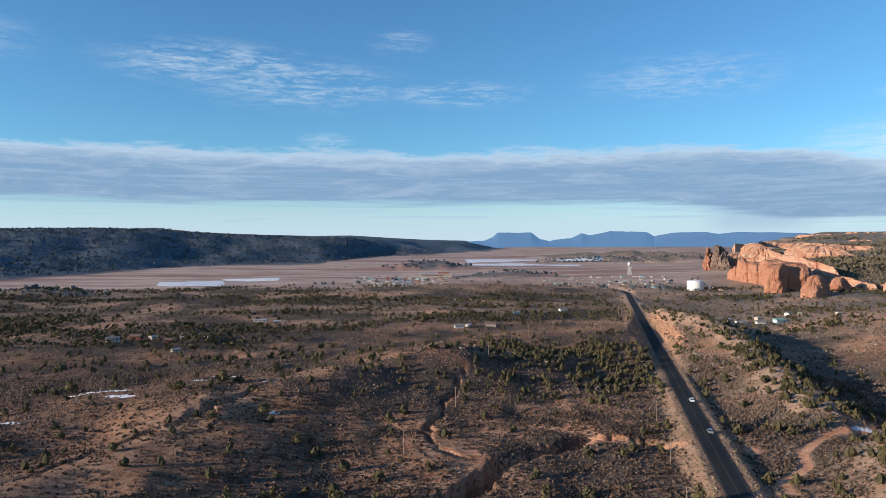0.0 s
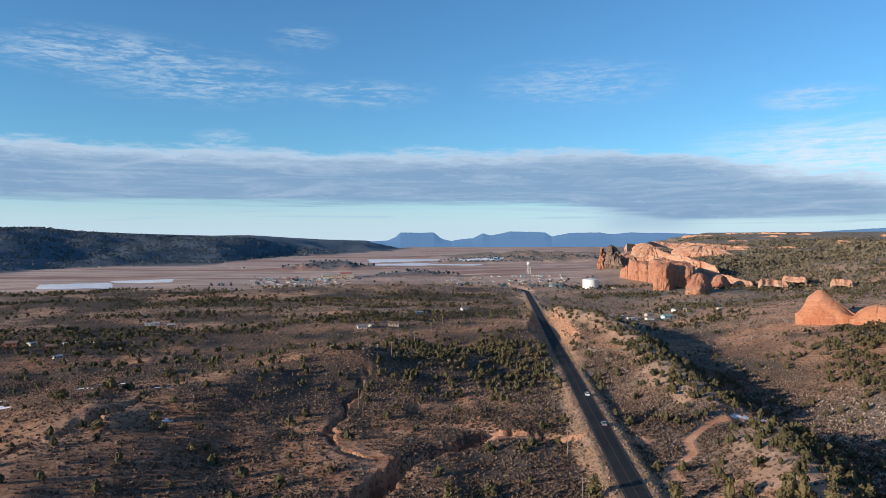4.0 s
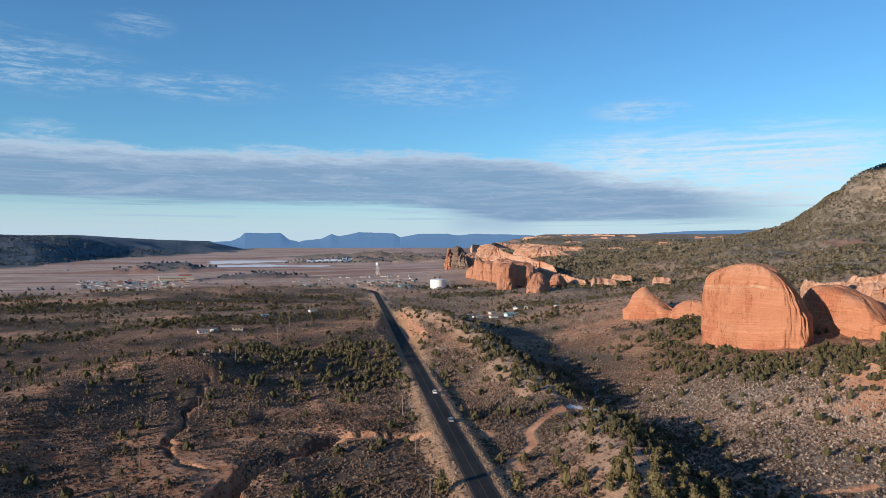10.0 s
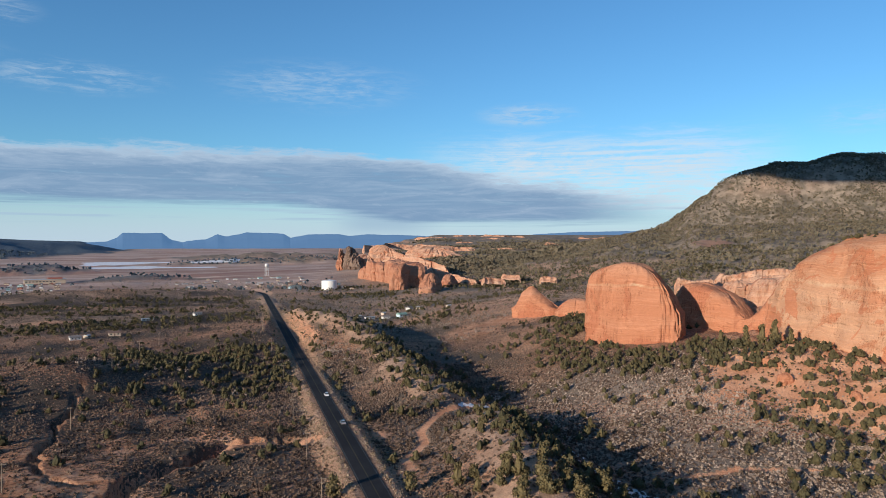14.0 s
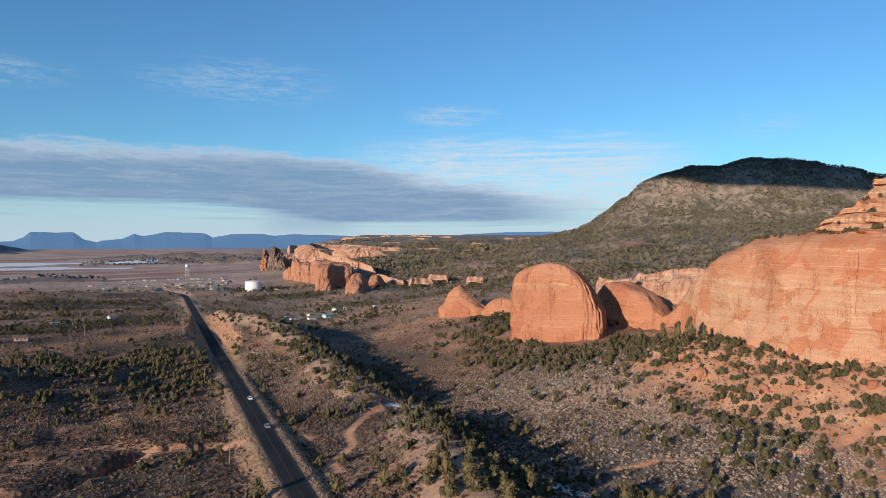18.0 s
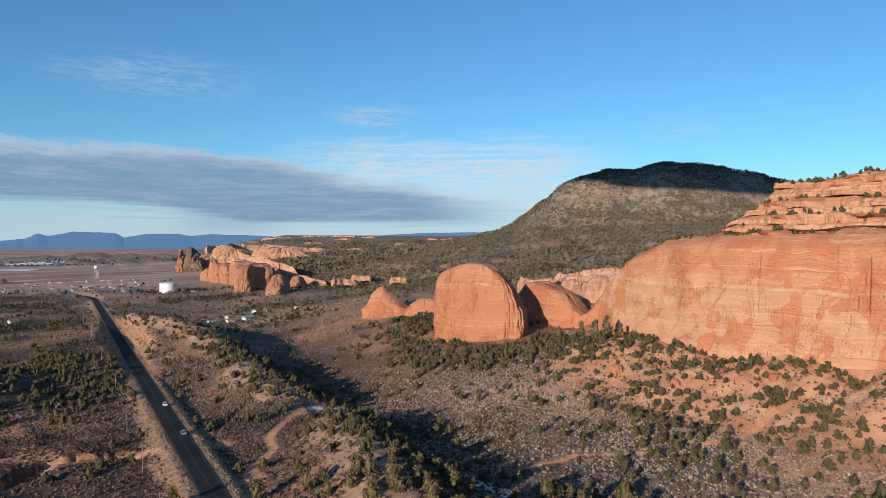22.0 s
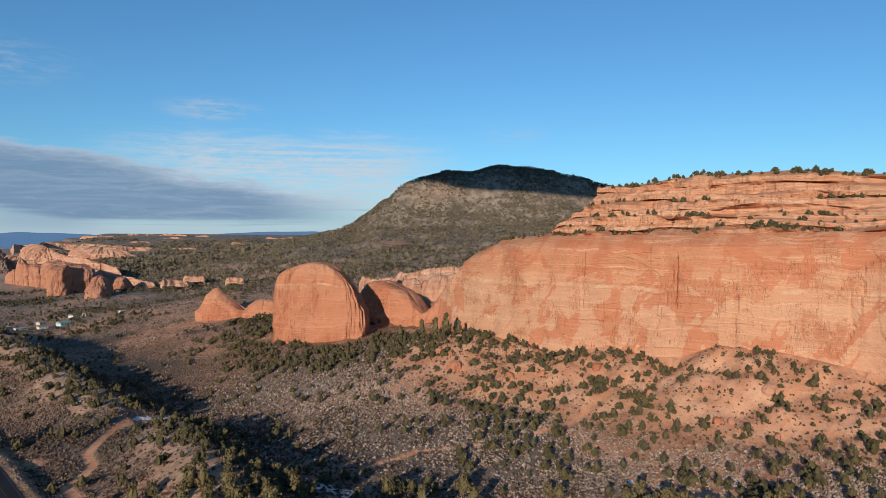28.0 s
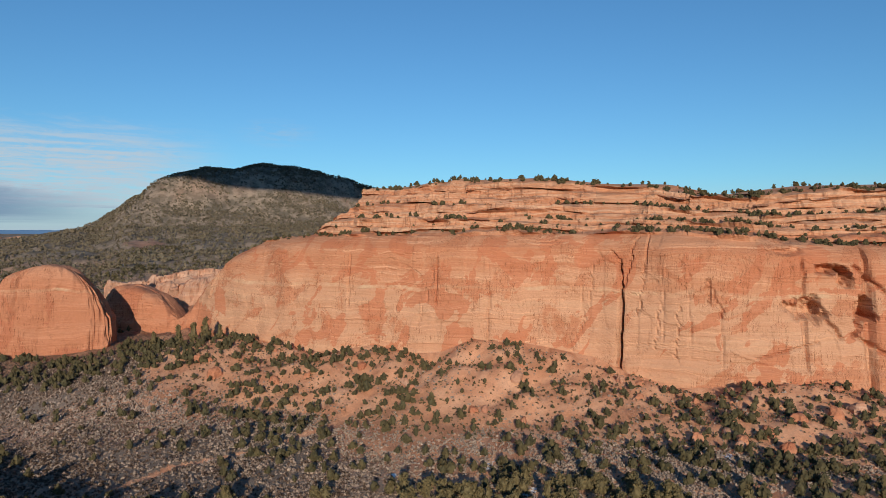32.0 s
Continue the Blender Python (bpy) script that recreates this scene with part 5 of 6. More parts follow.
def trunk_mesh(name, seed, height, girth):
    rng = np.random.RandomState(seed)
    bm = bmesh.new()

    def limb(a, b, r0, r1, sides=6):
        axis = (b - a).normalized()
        side = axis.orthogonal().normalized()
        other = axis.cross(side)
        lo = [bm.verts.new(a + (side * math.cos(t) + other * math.sin(t)) * r0) for t in np.linspace(0, 2 * math.pi, sides, endpoint=False)]
        hi = [bm.verts.new(b + (side * math.cos(t) + other * math.sin(t)) * r1) for t in np.linspace(0, 2 * math.pi, sides, endpoint=False)]
        for i in range(sides):
            bm.faces.new((lo[i], lo[(i + 1) % sides], hi[(i + 1) % sides], hi[i]))

    bend = Vector((rng.uniform(-0.25, 0.25), rng.uniform(-0.25, 0.25), height * 0.4))
    limb(Vector((0, 0, -0.5)), bend, girth, girth * 0.7)
    limb(bend, Vector((bend.x * 1.6, bend.y * 1.6, height * 0.85)), girth * 0.7, girth * 0.2)
    for i in range(5):
        a = rng.uniform(0, 6.28)
        start = bend * rng.uniform(0.6, 1.1)
        limb(start, start + Vector((math.cos(a) * height * 0.26, math.sin(a) * height * 0.26, height * rng.uniform(0.12, 0.3))), girth * 0.4, girth * 0.12, 5)
    me = bpy.data.meshes.new(name)
    bm.to_mesh(me)
    bm.free()
    me.materials.append(BARK)
    return me


KINDS = []
for i, (h, w, up) in enumerate(((4.6, 1.75, 0.2), (4.0, 1.8, 0.0), (5.2, 1.6, 0.4), (3.4, 1.6, 0.0), (5.6, 1.4, 0.8), (2.6, 1.3, 0.0))):
    KINDS.append((crown_mesh("crown", 600 + 10 * i, h, w, upright=up, clumps=30 if h > 4 else 24), trunk_mesh("trunk", 603 + 10 * i, h, 0.16 if h > 4 else 0.12)))

tx, ty = scatter(21000, 120, 470, -36, 110, tree_chance, 520)
order = np.argsort(np.hypot(tx, ty))
near_x, near_y = tx[order[:300]], ty[order[:300]]
rng = np.random.RandomState(530)
for i, (x, y) in enumerate(zip(near_x, near_y)):
    crown, trunk = KINDS[int(rng.choice(6, p=(0.22, 0.22, 0.14, 0.20, 0.10, 0.12)))]
    tree = new("juniper_tree")
    tree.matrix_world = Matrix.LocRotScale((x, y, float(ground(x, y)) - 0.05), Euler((0, 0, rng.uniform(0, 6.28))), Vector((1, 1, rng.uniform(0.9, 1.15))) * rng.uniform(0.8, 1.4))
    for piece, me in (("crown", crown), ("trunk", trunk)):
        ob = new(piece, me)
        ob.parent = tree
    tagged(tree, "dusty green juniper tree on red sandy ground", "tree", "junipers near the road and cliffs")


# lone broad junipers on the western swell
for k, (x, y, h) in enumerate(((-97.2, 309.1, 1.5), (-111.7, 295.6, 1.2), (-172.2, 323.0, 1.5), (-69.2, 269.3, 1.15), (-83.4, 252.6, 0.95), (-80.1, 334.6, 1.2), (50.6, 378.6, 1.1), (-50.1, 240.8, 0.9))):
    lone = new("juniper_tree")
    lone.matrix_world = Matrix.LocRotScale((x, y, float(ground(x, y)) - 0.1), Euler((0, 0, k * 1.7)), Vector((h * 1.25, h * 1.25, h)))
    for piece, me in (("crown", KINDS[1][0]), ("trunk", KINDS[1][1])):
        ob = new(piece, me)
        ob.parent = lone
    tagged(lone, "broad dark lone juniper on a grassy swell", "tree", "junipers on the western swell")

# tall pines in the notch between the fins and the cliff
for k, (x, y, h) in enumerate(((318, 236, 2.3), (323, 232, 2.6), (315, 243, 1.9), (327, 226, 1.7), (304, 250, 1.6))):
    pine = new("pine_tree")
    pine.matrix_world = Matrix.LocRotScale((x, y, float(ground(x, y)) - 0.1), Euler((0, 0, k * 1.3)), Vector((h * 0.75, h * 0.75, h)))
    for piece, me in (("crown", KINDS[4][0]), ("trunk", KINDS[4][1])):
        ob = new(piece, me)
        ob.parent = pine
    tagged(pine, "tall slim dark pine at the foot of the rocks", "tree", "pines in the notch")


def wood(name, x, y, count, height, seed, label, leaf_k=0.30, z=None, mat=None):
    rng = np.random.RandomState(seed)
    h = height * rng.uniform(0.55, 1.25, len(x))
    w = h * rng.uniform(0.32, 0.50, len(x))
    base = ground(x, y) if z is None else z
    centres = np.stack([x, y, base + h * 0.30], 1)
    v, f = leaves(centres, np.stack([w, w, h * 0.66], 1), count, w * leaf_k * 1.35, seed)
    heart = [cores(x, y, base, w * 0.78, h * 0.9, seed + 1)] if count > 12 else []
    if count > 12:
        # a lower bough to one side breaks the round outline
        a, k = rng.uniform(0, 6.28, len(x)), rng.uniform(0.45, 0.8, len(x))
        ox, oy = x + np.cos(a) * w * 0.95, y + np.sin(a) * w * 0.95
        heart.append(cores(ox, oy, base, w * k * 0.75, h * k * 0.8, seed + 2))
        heart.append(leaves(np.stack([ox, oy, base + h * k * 0.3], 1), np.stack([w * k, w * k, h * k * 0.6], 1), count // 2, w * leaf_k * 1.2, seed + 3))
    return stuff(name, [(v, f)] + heart, mat or JUNIPER_FAR, label, "trees")


wood("juniper_woodland", tx[order[300:]], ty[order[300:]], 22, 3.7, 540, "scattered dusty green junipers on the near slopes", 0.17)
mx, my = scatter(36000, 470, 1150, -36, 62, lambda x, y: 0.70 * tree_chance(x, y), 541)
wood("juniper_scrubland", mx, my, 11, 4.2, 542, "junipers and pinyons dotted over the valley floor", 0.30)


def slope_chance(x, y):
    s, d = road_coords(x, y)
    az, r = np.degrees(np.arctan2(x, y)), np.hypot(x, y)
    c = smooth(250, 420, d) * smooth(1900, 1500, s) * (0.26 + 0.46 * smooth(-0.4, 0.4, fbm(x / 70, y / 70, 551, 3)))
    c = c * (1 - 0.85 * smooth(1.2, 0.6, np.hypot((az - 50.0) / 1.7, (r - 1190) / 60)))
    return c * clear_of_works(x, y)


sx, sy = scatter(11000, 430, 1150, 26, 66, slope_chance, 552)
ux, uy = scatter(26000, 1150, 1720, 28, 68, slope_chance, 554)
vx, vy = scatter(16000, 1330, 1720, 46, 68, slope_chance, 555)
sx, sy = np.concatenate([sx, ux, vx]), np.concatenate([sy, uy, vy])
wood("mountain_woodland", sx, sy, 4, 4.6, 553, "dark pinyon and juniper cover on the mountain's flank", 0.46, mat=SLOPE_LEAF)


def west_chance(x, y):
    az, r = np.degrees(np.arctan2(x, y)), np.hypot(x, y)
    foot = np.interp(az, (-180, -60, -32, -27, -20, -10, -4, 2, 6), (1500, 1500, 1640, 1760, 2060, 2250, 2900, 3500, 4200))
    pan = (r > 1200) & (r < 1470) & (az < -12)
    for cx, cy, ax, ay in ((620, 2150, 330, 60), (-40, 1760, 110, 34), (150, 1420, 90, 36), (-530, 945, 80, 30)):
        foot = np.where(np.hypot((x - cx) / ax, (y - cy) / ay) < 1.1, 0, foot)
    return smooth(-60, 60, r - foot) * smooth(24, 20, az) + 0.45 * smooth(0.1, 0.5, fbm(x / 160, y / 60, 561, 3)) * smooth(1000, 1100, r) * smooth(1350, 1250, r) * ~pan


sx, sy = scatter(22000, 1000, 3300, -36, 22, west_chance, 562)
wood("tableland_forest", sx, sy, 5, 5.5, 563, "dark evergreen forest tinted haze-blue on the far tableland", 0.60, mat=HAZED_LEAF)

def shelf_chance(x, y):
    return smooth(-0.2, 0.35, fbm(x / 240, y / 240, 565, 3)) * smooth(1700, 1900, road_coords(x, y)[0] + 700)


sx, sy = scatter(15000, 1250, 3600, 25, 47, shelf_chance, 566)
wood("shelf_woodland", sx, sy, 4, 7.5, 567, "dark pinyon woods on the terraced country beyond the fins", 0.62, mat=SLOPE_LEAF)

# bushes along the ledges and the rim of the great cliff
rng = np.random.RandomState(570)
lx, ly, lz = [], [], []
for a, b, n_bush in ((96, 102, 260), (107, 110, 60), (115, 120, 170), (135, 140, 150), (165, 169, 260), (169, 171, 160)):
    a, b = min(a, cliff_grid.shape[0] - 3), min(b, cliff_grid.shape[0] - 1)
    i = rng.randint(a, b, n_bush)
    j = np.where(rng.uniform(size=n_bush) < 0.65, rng.randint(100, cliff_grid.shape[1] - 60, n_bush), rng.randint(330, cliff_grid.shape[1] - 60, n_bush))
    p = cliff_grid[i, j]
    lx.append(p[:, 0]), ly.append(p[:, 1]), lz.append(p[:, 2])
wood("ledge_junipers", np.concatenate(lx), np.concatenate(ly), 26, 2.6, 571, "small junipers rooted along the sandstone ledges", 0.20, z=np.concatenate(lz) - 0.2)


def sage_chance(x, y):
    q, k = near_line(x, y, CLIFF)
    bare = smooth(1.3, 0.5, np.hypot((x - 250) / 20, (y - 80) / 14))
    bare = np.maximum(bare, 0.85 * straw_cover(x, y))
    bare = np.maximum(bare, 0.55 * smooth(75, 35, near_line(x, y, SWELL)[0]))
    west = 1 - 0.35 * smooth(-25, -60, road_coords(x, y)[1])
    return west * clear_of_works(x, y) * (0.45 + 0.55 * smooth(-0.35, 0.3, fbm(x / 22, y / 22, 581, 3))) * (0.60 + 0.40 * smooth(-0.5, 0.1, fbm(x / 75, y / 60, 579, 3))) * (1 - 0.93 * smooth(85, 55, q) * smooth(245, 225, y)) * (1 - bare)


def brush(x, y, fine, height, seed):
    """Low uneven domes: fine ones of three rings, plain ones of one."""
    rng = np.random.RandomState(seed)
    m, sides = len(x), 6 if fine else 5
    h = height * rng.uniform(0.45, 1.0, m) * np.where(rng.uniform(size=m) < 0.12, 1.35, 1.0)
    w = h * rng.uniform(0.8, 1.3, m)
    spin = rng.uniform(0, 6.28, m)
    z = ground(x, y)
    rings = []
    for level, reach in ((-0.15, 1.0), (0.55, 0.82)) if fine else ((-0.15, 1.0), ):
        a = spin[:, None] + np.arange(sides) * 2 * np.pi / sides + rng.uniform(-0.3, 0.3, (m, sides))
        k = w[:, None] * reach * rng.uniform(0.7, 1.2, (m, sides))
        rings.append(np.stack([x[:, None] + k * np.cos(a), y[:, None] + k * np.sin(a), z[:, None] + h[:, None] * (level + rng.uniform(-0.1, 0.18, (m, sides)))], -1))
    top = np.stack([x + w * rng.uniform(-0.3, 0.3, m), y + w * rng.uniform(-0.3, 0.3, m), z + h], -1)[:, None, :]
    verts = np.concatenate(rings + [top], 1)
    per = verts.shape[1]
    faces = []
    for i in range(sides):
        j = (i + 1) % sides
        last = (len(rings) - 1) * sides
        faces.append((last + i, last + j, per - 1))
        if fine:
            faces += [(i, j, sides + j), (i, sides + j, sides + i)]
    f = (np.arange(m)[:, None, None] * per + np.array(faces)[None]).reshape(-1, 3)
    return verts.reshape(-1, 3), f


def twiggy(x, y, height, seed):
    """Low bushes of a few ragged upright leaf clumps round a solid heart."""
    rng = np.random.RandomState(seed)
    h = height * rng.uniform(0.5, 1.1, len(x)) * np.where(rng.uniform(size=len(x)) < 0.12, 1.3, 1.0)
    w = h * rng.uniform(0.7, 1.15, len(x))
    return leaves(np.stack([x, y, ground(x, y) + 0.15 * h], 1), np.stack([w, w, h * 0.8], 1), 6, w * 0.42, seed)


sx, sy = scatter(230000, 140, 430, -36, 110, sage_chance, 582)
cut = np.hypot(sx, sy) < 300
pick = np.random.RandomState(590).uniform(size=(2, len(sx)))
# paler bushes in the east also carry the stronger sunlight there as colour
pale = (road_coords(sx, sy)[1] > 60 + 110 * pick[0]) & (np.hypot(sx, sy) < 290 + 110 * pick[1])
for name, side, mat, label in (("sagebrush", ~pale, SAGE, "dark grey-brown sagebrush and dry scrub west of the road"), ("pale_sagebrush", pale, SAGE_PALE, "pale grey sagebrush on the sandy slopes below the cliffs")):
    a, b = side & cut, side & ~cut
    stuff(name, [brush(sx[a], sy[a], False, 0.56, 583), twiggy(sx[a], sy[a], 0.66, 589), brush(sx[b], sy[b], False, 0.74, 584)], mat, label, "shrubs")
sx, sy = scatter(44000, 430, 900, -36, 60, lambda x, y: 0.8 * sage_chance(x, y), 585)
stuff("far_scrub", [brush(sx, sy, False, 1.0, 586)], SAGE, "dry grey scrub further out on the plain", "shrubs")

# dry grass on the verges
STRAW = material("dry_grass", bush_build((0.20, 0.135, 0.085), (0.34, 0.240, 0.155), (0.48, 0.360, 0.245)), 0.9, spec=0.1)
rng = np.random.RandomState(594)
vs, vd = rng.uniform(-70, 620, 15000), rng.uniform(4.4, 15.0, 15000) * rng.choice((-1, 1), 15000)
keep = rng.uniform(size=15000) < smooth(16, 9, np.abs(vd)) * (0.35 + 0.65 * smooth(-0.4, 0.3, fbm(vs / 14, vd / 4, 595, 3)))
vx, vy = along_road(vs[keep], vd[keep])
stuff("verge_grass", [brush(vx, vy, False, 0.36, 596), twiggy(vx, vy, 0.42, 597)], STRAW, "dry straw-coloured grass on the road's verges", "grass")


def talus_chance(x, y):
    q, k = near_line(x, y, CLIFF)
    return 0.8 * smooth(95, 70, q) * smooth(2, 8, q) * smooth(245, 220, y) * clear_of_works(x, y)


ux, uy = scatter(9000, 215, 400, 52, 110, talus_chance, 587)
wood("talus_shrubs", ux, uy, 12, 1.15, 588, "small green shrubs dotted over the orange talus", 0.28)

ux, uy = scatter(11000, 215, 400, 50, 110, talus_chance, 598)
stuff("talus_rubble", [brush(ux, uy, False, 0.42, 599)], PALE_ROCK, "loose orange sandstone rubble over the talus slope", "rubble")

# leafless grey thickets along the wash and round the town
def thicket_chance(x, y):
    c = 0
    for cx, cy, ax, ay in ((305, 530, 30, 14), (340, 505, 26, 14), (352, 555, 20, 12), (273, 455, 16, 10), (80, 330, 10, 8), (150, 400, 8, 40), (30, 375, 30, 8), (300, 1150, 120, 90), (180, 1250, 120, 90), (250, 1010, 130, 90), (-160, 330, 10, 4), (-150, 345, 14, 5)):
        c = np.maximum(c, np.exp(-(((x - cx) / ax) ** 2 + ((y - cy) / ay) ** 2)))
    return c * clear_of_works(x, y)


sx, sy = scatter(22000, 250, 1450, -34, 45, thicket_chance, 591)
ux, uy = scatter(3600, 330, 640, 18, 34, thicket_chance, 593)
sx, sy = np.concatenate([sx, ux]), np.concatenate([sy, uy])
wood("bare_thicket", sx, sy, 12, 3.6, 592, "leafless grey cottonwoods and willows along the wash", 0.15, mat=BARE)

# ---- built things ----
WHITE_PAINT = plain("white_paint", (0.78, 0.77, 0.74), 0.5, vary=0.06, scale=0.4)
TAN_WALL = plain("tan_wall", (0.52, 0.42, 0.32), 0.8, vary=0.1)
RED_WALL = plain("red_wall", (0.36, 0.12, 0.08), 0.8, vary=0.1)
BLUE_WALL = plain("pale_blue_wall", (0.45, 0.55, 0.60), 0.7, vary=0.08)
GREEN_ROOF = plain("green_metal_roof", (0.22, 0.36, 0.30), 0.5, vary=0.1)
GREY_ROOF = plain("grey_shingle_roof", (0.22, 0.20, 0.19), 0.85, vary=0.15)
BROWN_ROOF = plain("brown_roof", (0.20, 0.13, 0.10), 0.85, vary=0.15)
SIDING = plain("white_siding", (0.56, 0.55, 0.53), 0.6, vary=0.10, scale=0.4)
PALE_ROOF = plain("pale_metal_roof", (0.46, 0.455, 0.45), 0.45, vary=0.08)
GLASS = plain("dark_glass", (0.03, 0.04, 0.05), 0.08, vary=0.0, spec=0.6)
STEEL = plain("galvanised_steel", (0.45, 0.46, 0.47), 0.45, metal=0.7, vary=0.1)
WOOD = plain("weathered_pole_wood", (0.24, 0.18, 0.13), 0.9, vary=0.2, scale=3.0)
CERAMIC = plain("insulator_ceramic", (0.30, 0.32, 0.33), 0.3, vary=0.05)
WIRE = plain("wire", (0.10, 0.10, 0.10), 0.5, metal=0.5, vary=0.0)
RUBBER = plain("tyre_rubber", (0.02, 0.02, 0.02), 0.9, vary=0.1)
CAR_WHITE = plain("white_car_paint", (0.75, 0.75, 0.75), 0.25, vary=0.02, spec=0.5)
CAR_GREY = plain("silver_car_paint", (0.42, 0.44, 0.46), 0.25, metal=0.5, vary=0.02, spec=0.5)
LAMP_RED = plain("tail_lamp_red", (0.45, 0.02, 0.02), 0.2, vary=0.0)


def box(bm, cx, cy, cz, sx, sy, sz):
    made = bmesh.ops.create_cube(bm, size=1.0)["verts"]
    for v in made:
        v.co = Vector((cx + v.co.x * sx, cy + v.co.y * sy, cz + v.co.z * sz))
    return made


def tube(bm, a, b, r0, r1=None, sides=10, caps=True):
    a, b = Vector(a), Vector(b)
    r1 = r0 if r1 is None else r1
    axis = (b - a).normalized()
    side = axis.orthogonal().normalized()
    other = axis.cross(side)
    ring = [(side * math.cos(t) + other * math.sin(t)) for t in np.linspace(0, 2 * math.pi, sides, endpoint=False)]
    lo, hi = [bm.verts.new(a + q * r0) for q in ring], [bm.verts.new(b + q * r1) for q in ring]
    for i in range(sides):
        bm.faces.new((lo[i], lo[(i + 1) % sides], hi[(i + 1) % sides], hi[i]))
    if caps:
        bm.faces.new(lo[::-1])
        bm.faces.new(hi)


def turned(bm, profile, sides=48):
    """A surface of revolution from (radius, z) pairs."""
    rings = []
    for r, z in profile:
        if r < 1e-4:
            rings.append([bm.verts.new((0, 0, z))])
        else:
            rings.append([bm.verts.new((r * math.cos(t), r * math.sin(t), z)) for t in np.linspace(0, 2 * math.pi, sides, endpoint=False)])
    for a, b in zip(rings, rings[1:]):
        for i in range(sides):
            j = (i + 1) % sides
            if len(b) == 1:
                bm.faces.new((a[i], a[j], b[0]))
            elif len(a) == 1:
                bm.faces.new((a[0], b[j], b[i]))
            else:
                bm.faces.new((a[i], a[j], b[j], b[i]))


def thing(name, x, y, turn_deg, label, category, group="", z=None):
    ob = new(name)
    ob.matrix_world = pose(x, y, float(ground(x, y)) if z is None else z, 0, 0, turn_deg)
    return tagged(ob, label, category, group)


# water tank: broad white steel drum
tank = thing("water_tank", *polar(19.77, 1100), 0, "broad white-painted steel water tank", "water tank", z=float(ground(*polar(19.77, 1100))) - 0.6)
bm = bmesh.new()
turned(bm, [(10.6, -1.0), (10.6, 0.5), (10.4, 0.5), (10.4, 13.2), (10.55, 13.25), (10.55, 13.5)], 64)
part("shell", bm, WHITE_PAINT, tank)
bm = bmesh.new()
turned(bm, [(10.55, 13.5), (7.0, 14.2), (3.0, 14.7), (0.6, 14.85), (0.6, 15.3), (0.0, 15.4)], 64)
part("roof", bm, WHITE_PAINT, tank, "low white cone roof with vent")
bm = bmesh.new()
for side in (-0.25, 0.25):
    tube(bm, (-10.6, side, 0), (-10.6, side, 14.4), 0.04, sides=6)
for i in range(40):
    tube(bm, (-10.6, -0.25, 0.4 + i * 0.35), (-10.6, 0.25, 0.4 + i * 0.35), 0.02, sides=5)
part("ladder", bm, STEEL, tank, "galvanised ladder")
for k in range(4):
    bm = bmesh.new()
    turned(bm, [(10.42, 2.8 + k * 2.6), (10.46, 2.84 + k * 2.6), (10.46, 2.96 + k * 2.6), (10.42, 3.0 + k * 2.6)], 64)
    part("seam", bm, WHITE_PAINT, tank)

tank.matrix_world = tank.matrix_world @ Matrix.Scale(1.14, 4)

# water tower on legs
tower = thing("water_tower", *polar(14.88, 1480), 0, "white elevated water tower on steel legs", "water tower")
bm = bmesh.new()
turned(bm, [(0.0, 17.5), (2.4, 17.9), (3.7, 19.0), (4.0, 20.5), (4.0, 23.0), (3.6, 24.3), (2.0, 25.3), (0.0, 25.7)], 32)
part("bowl", bm, SIDING, tower)
for i in range(4):
    a = math.pi / 4 + i * math.pi / 2
    bm = bmesh.new()
    tube(bm, (4.6 * math.cos(a), 4.6 * math.sin(a), -1), (3.5 * math.cos(a), 3.5 * math.sin(a), 19.2), 0.22, sides=8)
    part("leg", bm, SIDING, tower)
    bm = bmesh.new()
    b = a + math.pi / 2
    for z0, z1, r0, r1 in ((0.5, 9.5, 4.5, 4.05), (9.5, 18.5, 4.05, 3.55)):
        tube(bm, (r0 * math.cos(a), r0 * math.sin(a), z0), (r1 * math.cos(b), r1 * math.sin(b), z1), 0.06, sides=5)
        tube(bm, (r0 * math.cos(b), r0 * math.sin(b), z0), (r1 * math.cos(a), r1 * math.sin(a), z1), 0.06, sides=5)
    part("brace", bm, STEEL, tower)
bm = bmesh.new()
tube(bm, (0, 0, -1), (0, 0, 17.8), 0.38, sides=12)
part("riser", bm, SIDING, tower)
bm = bmesh.new()
turned(bm, [(4.0, 19.9), (4.9, 19.9), (4.9, 20.05), (4.0, 20.05)], 32)
part("catwalk", bm, STEEL, tower)


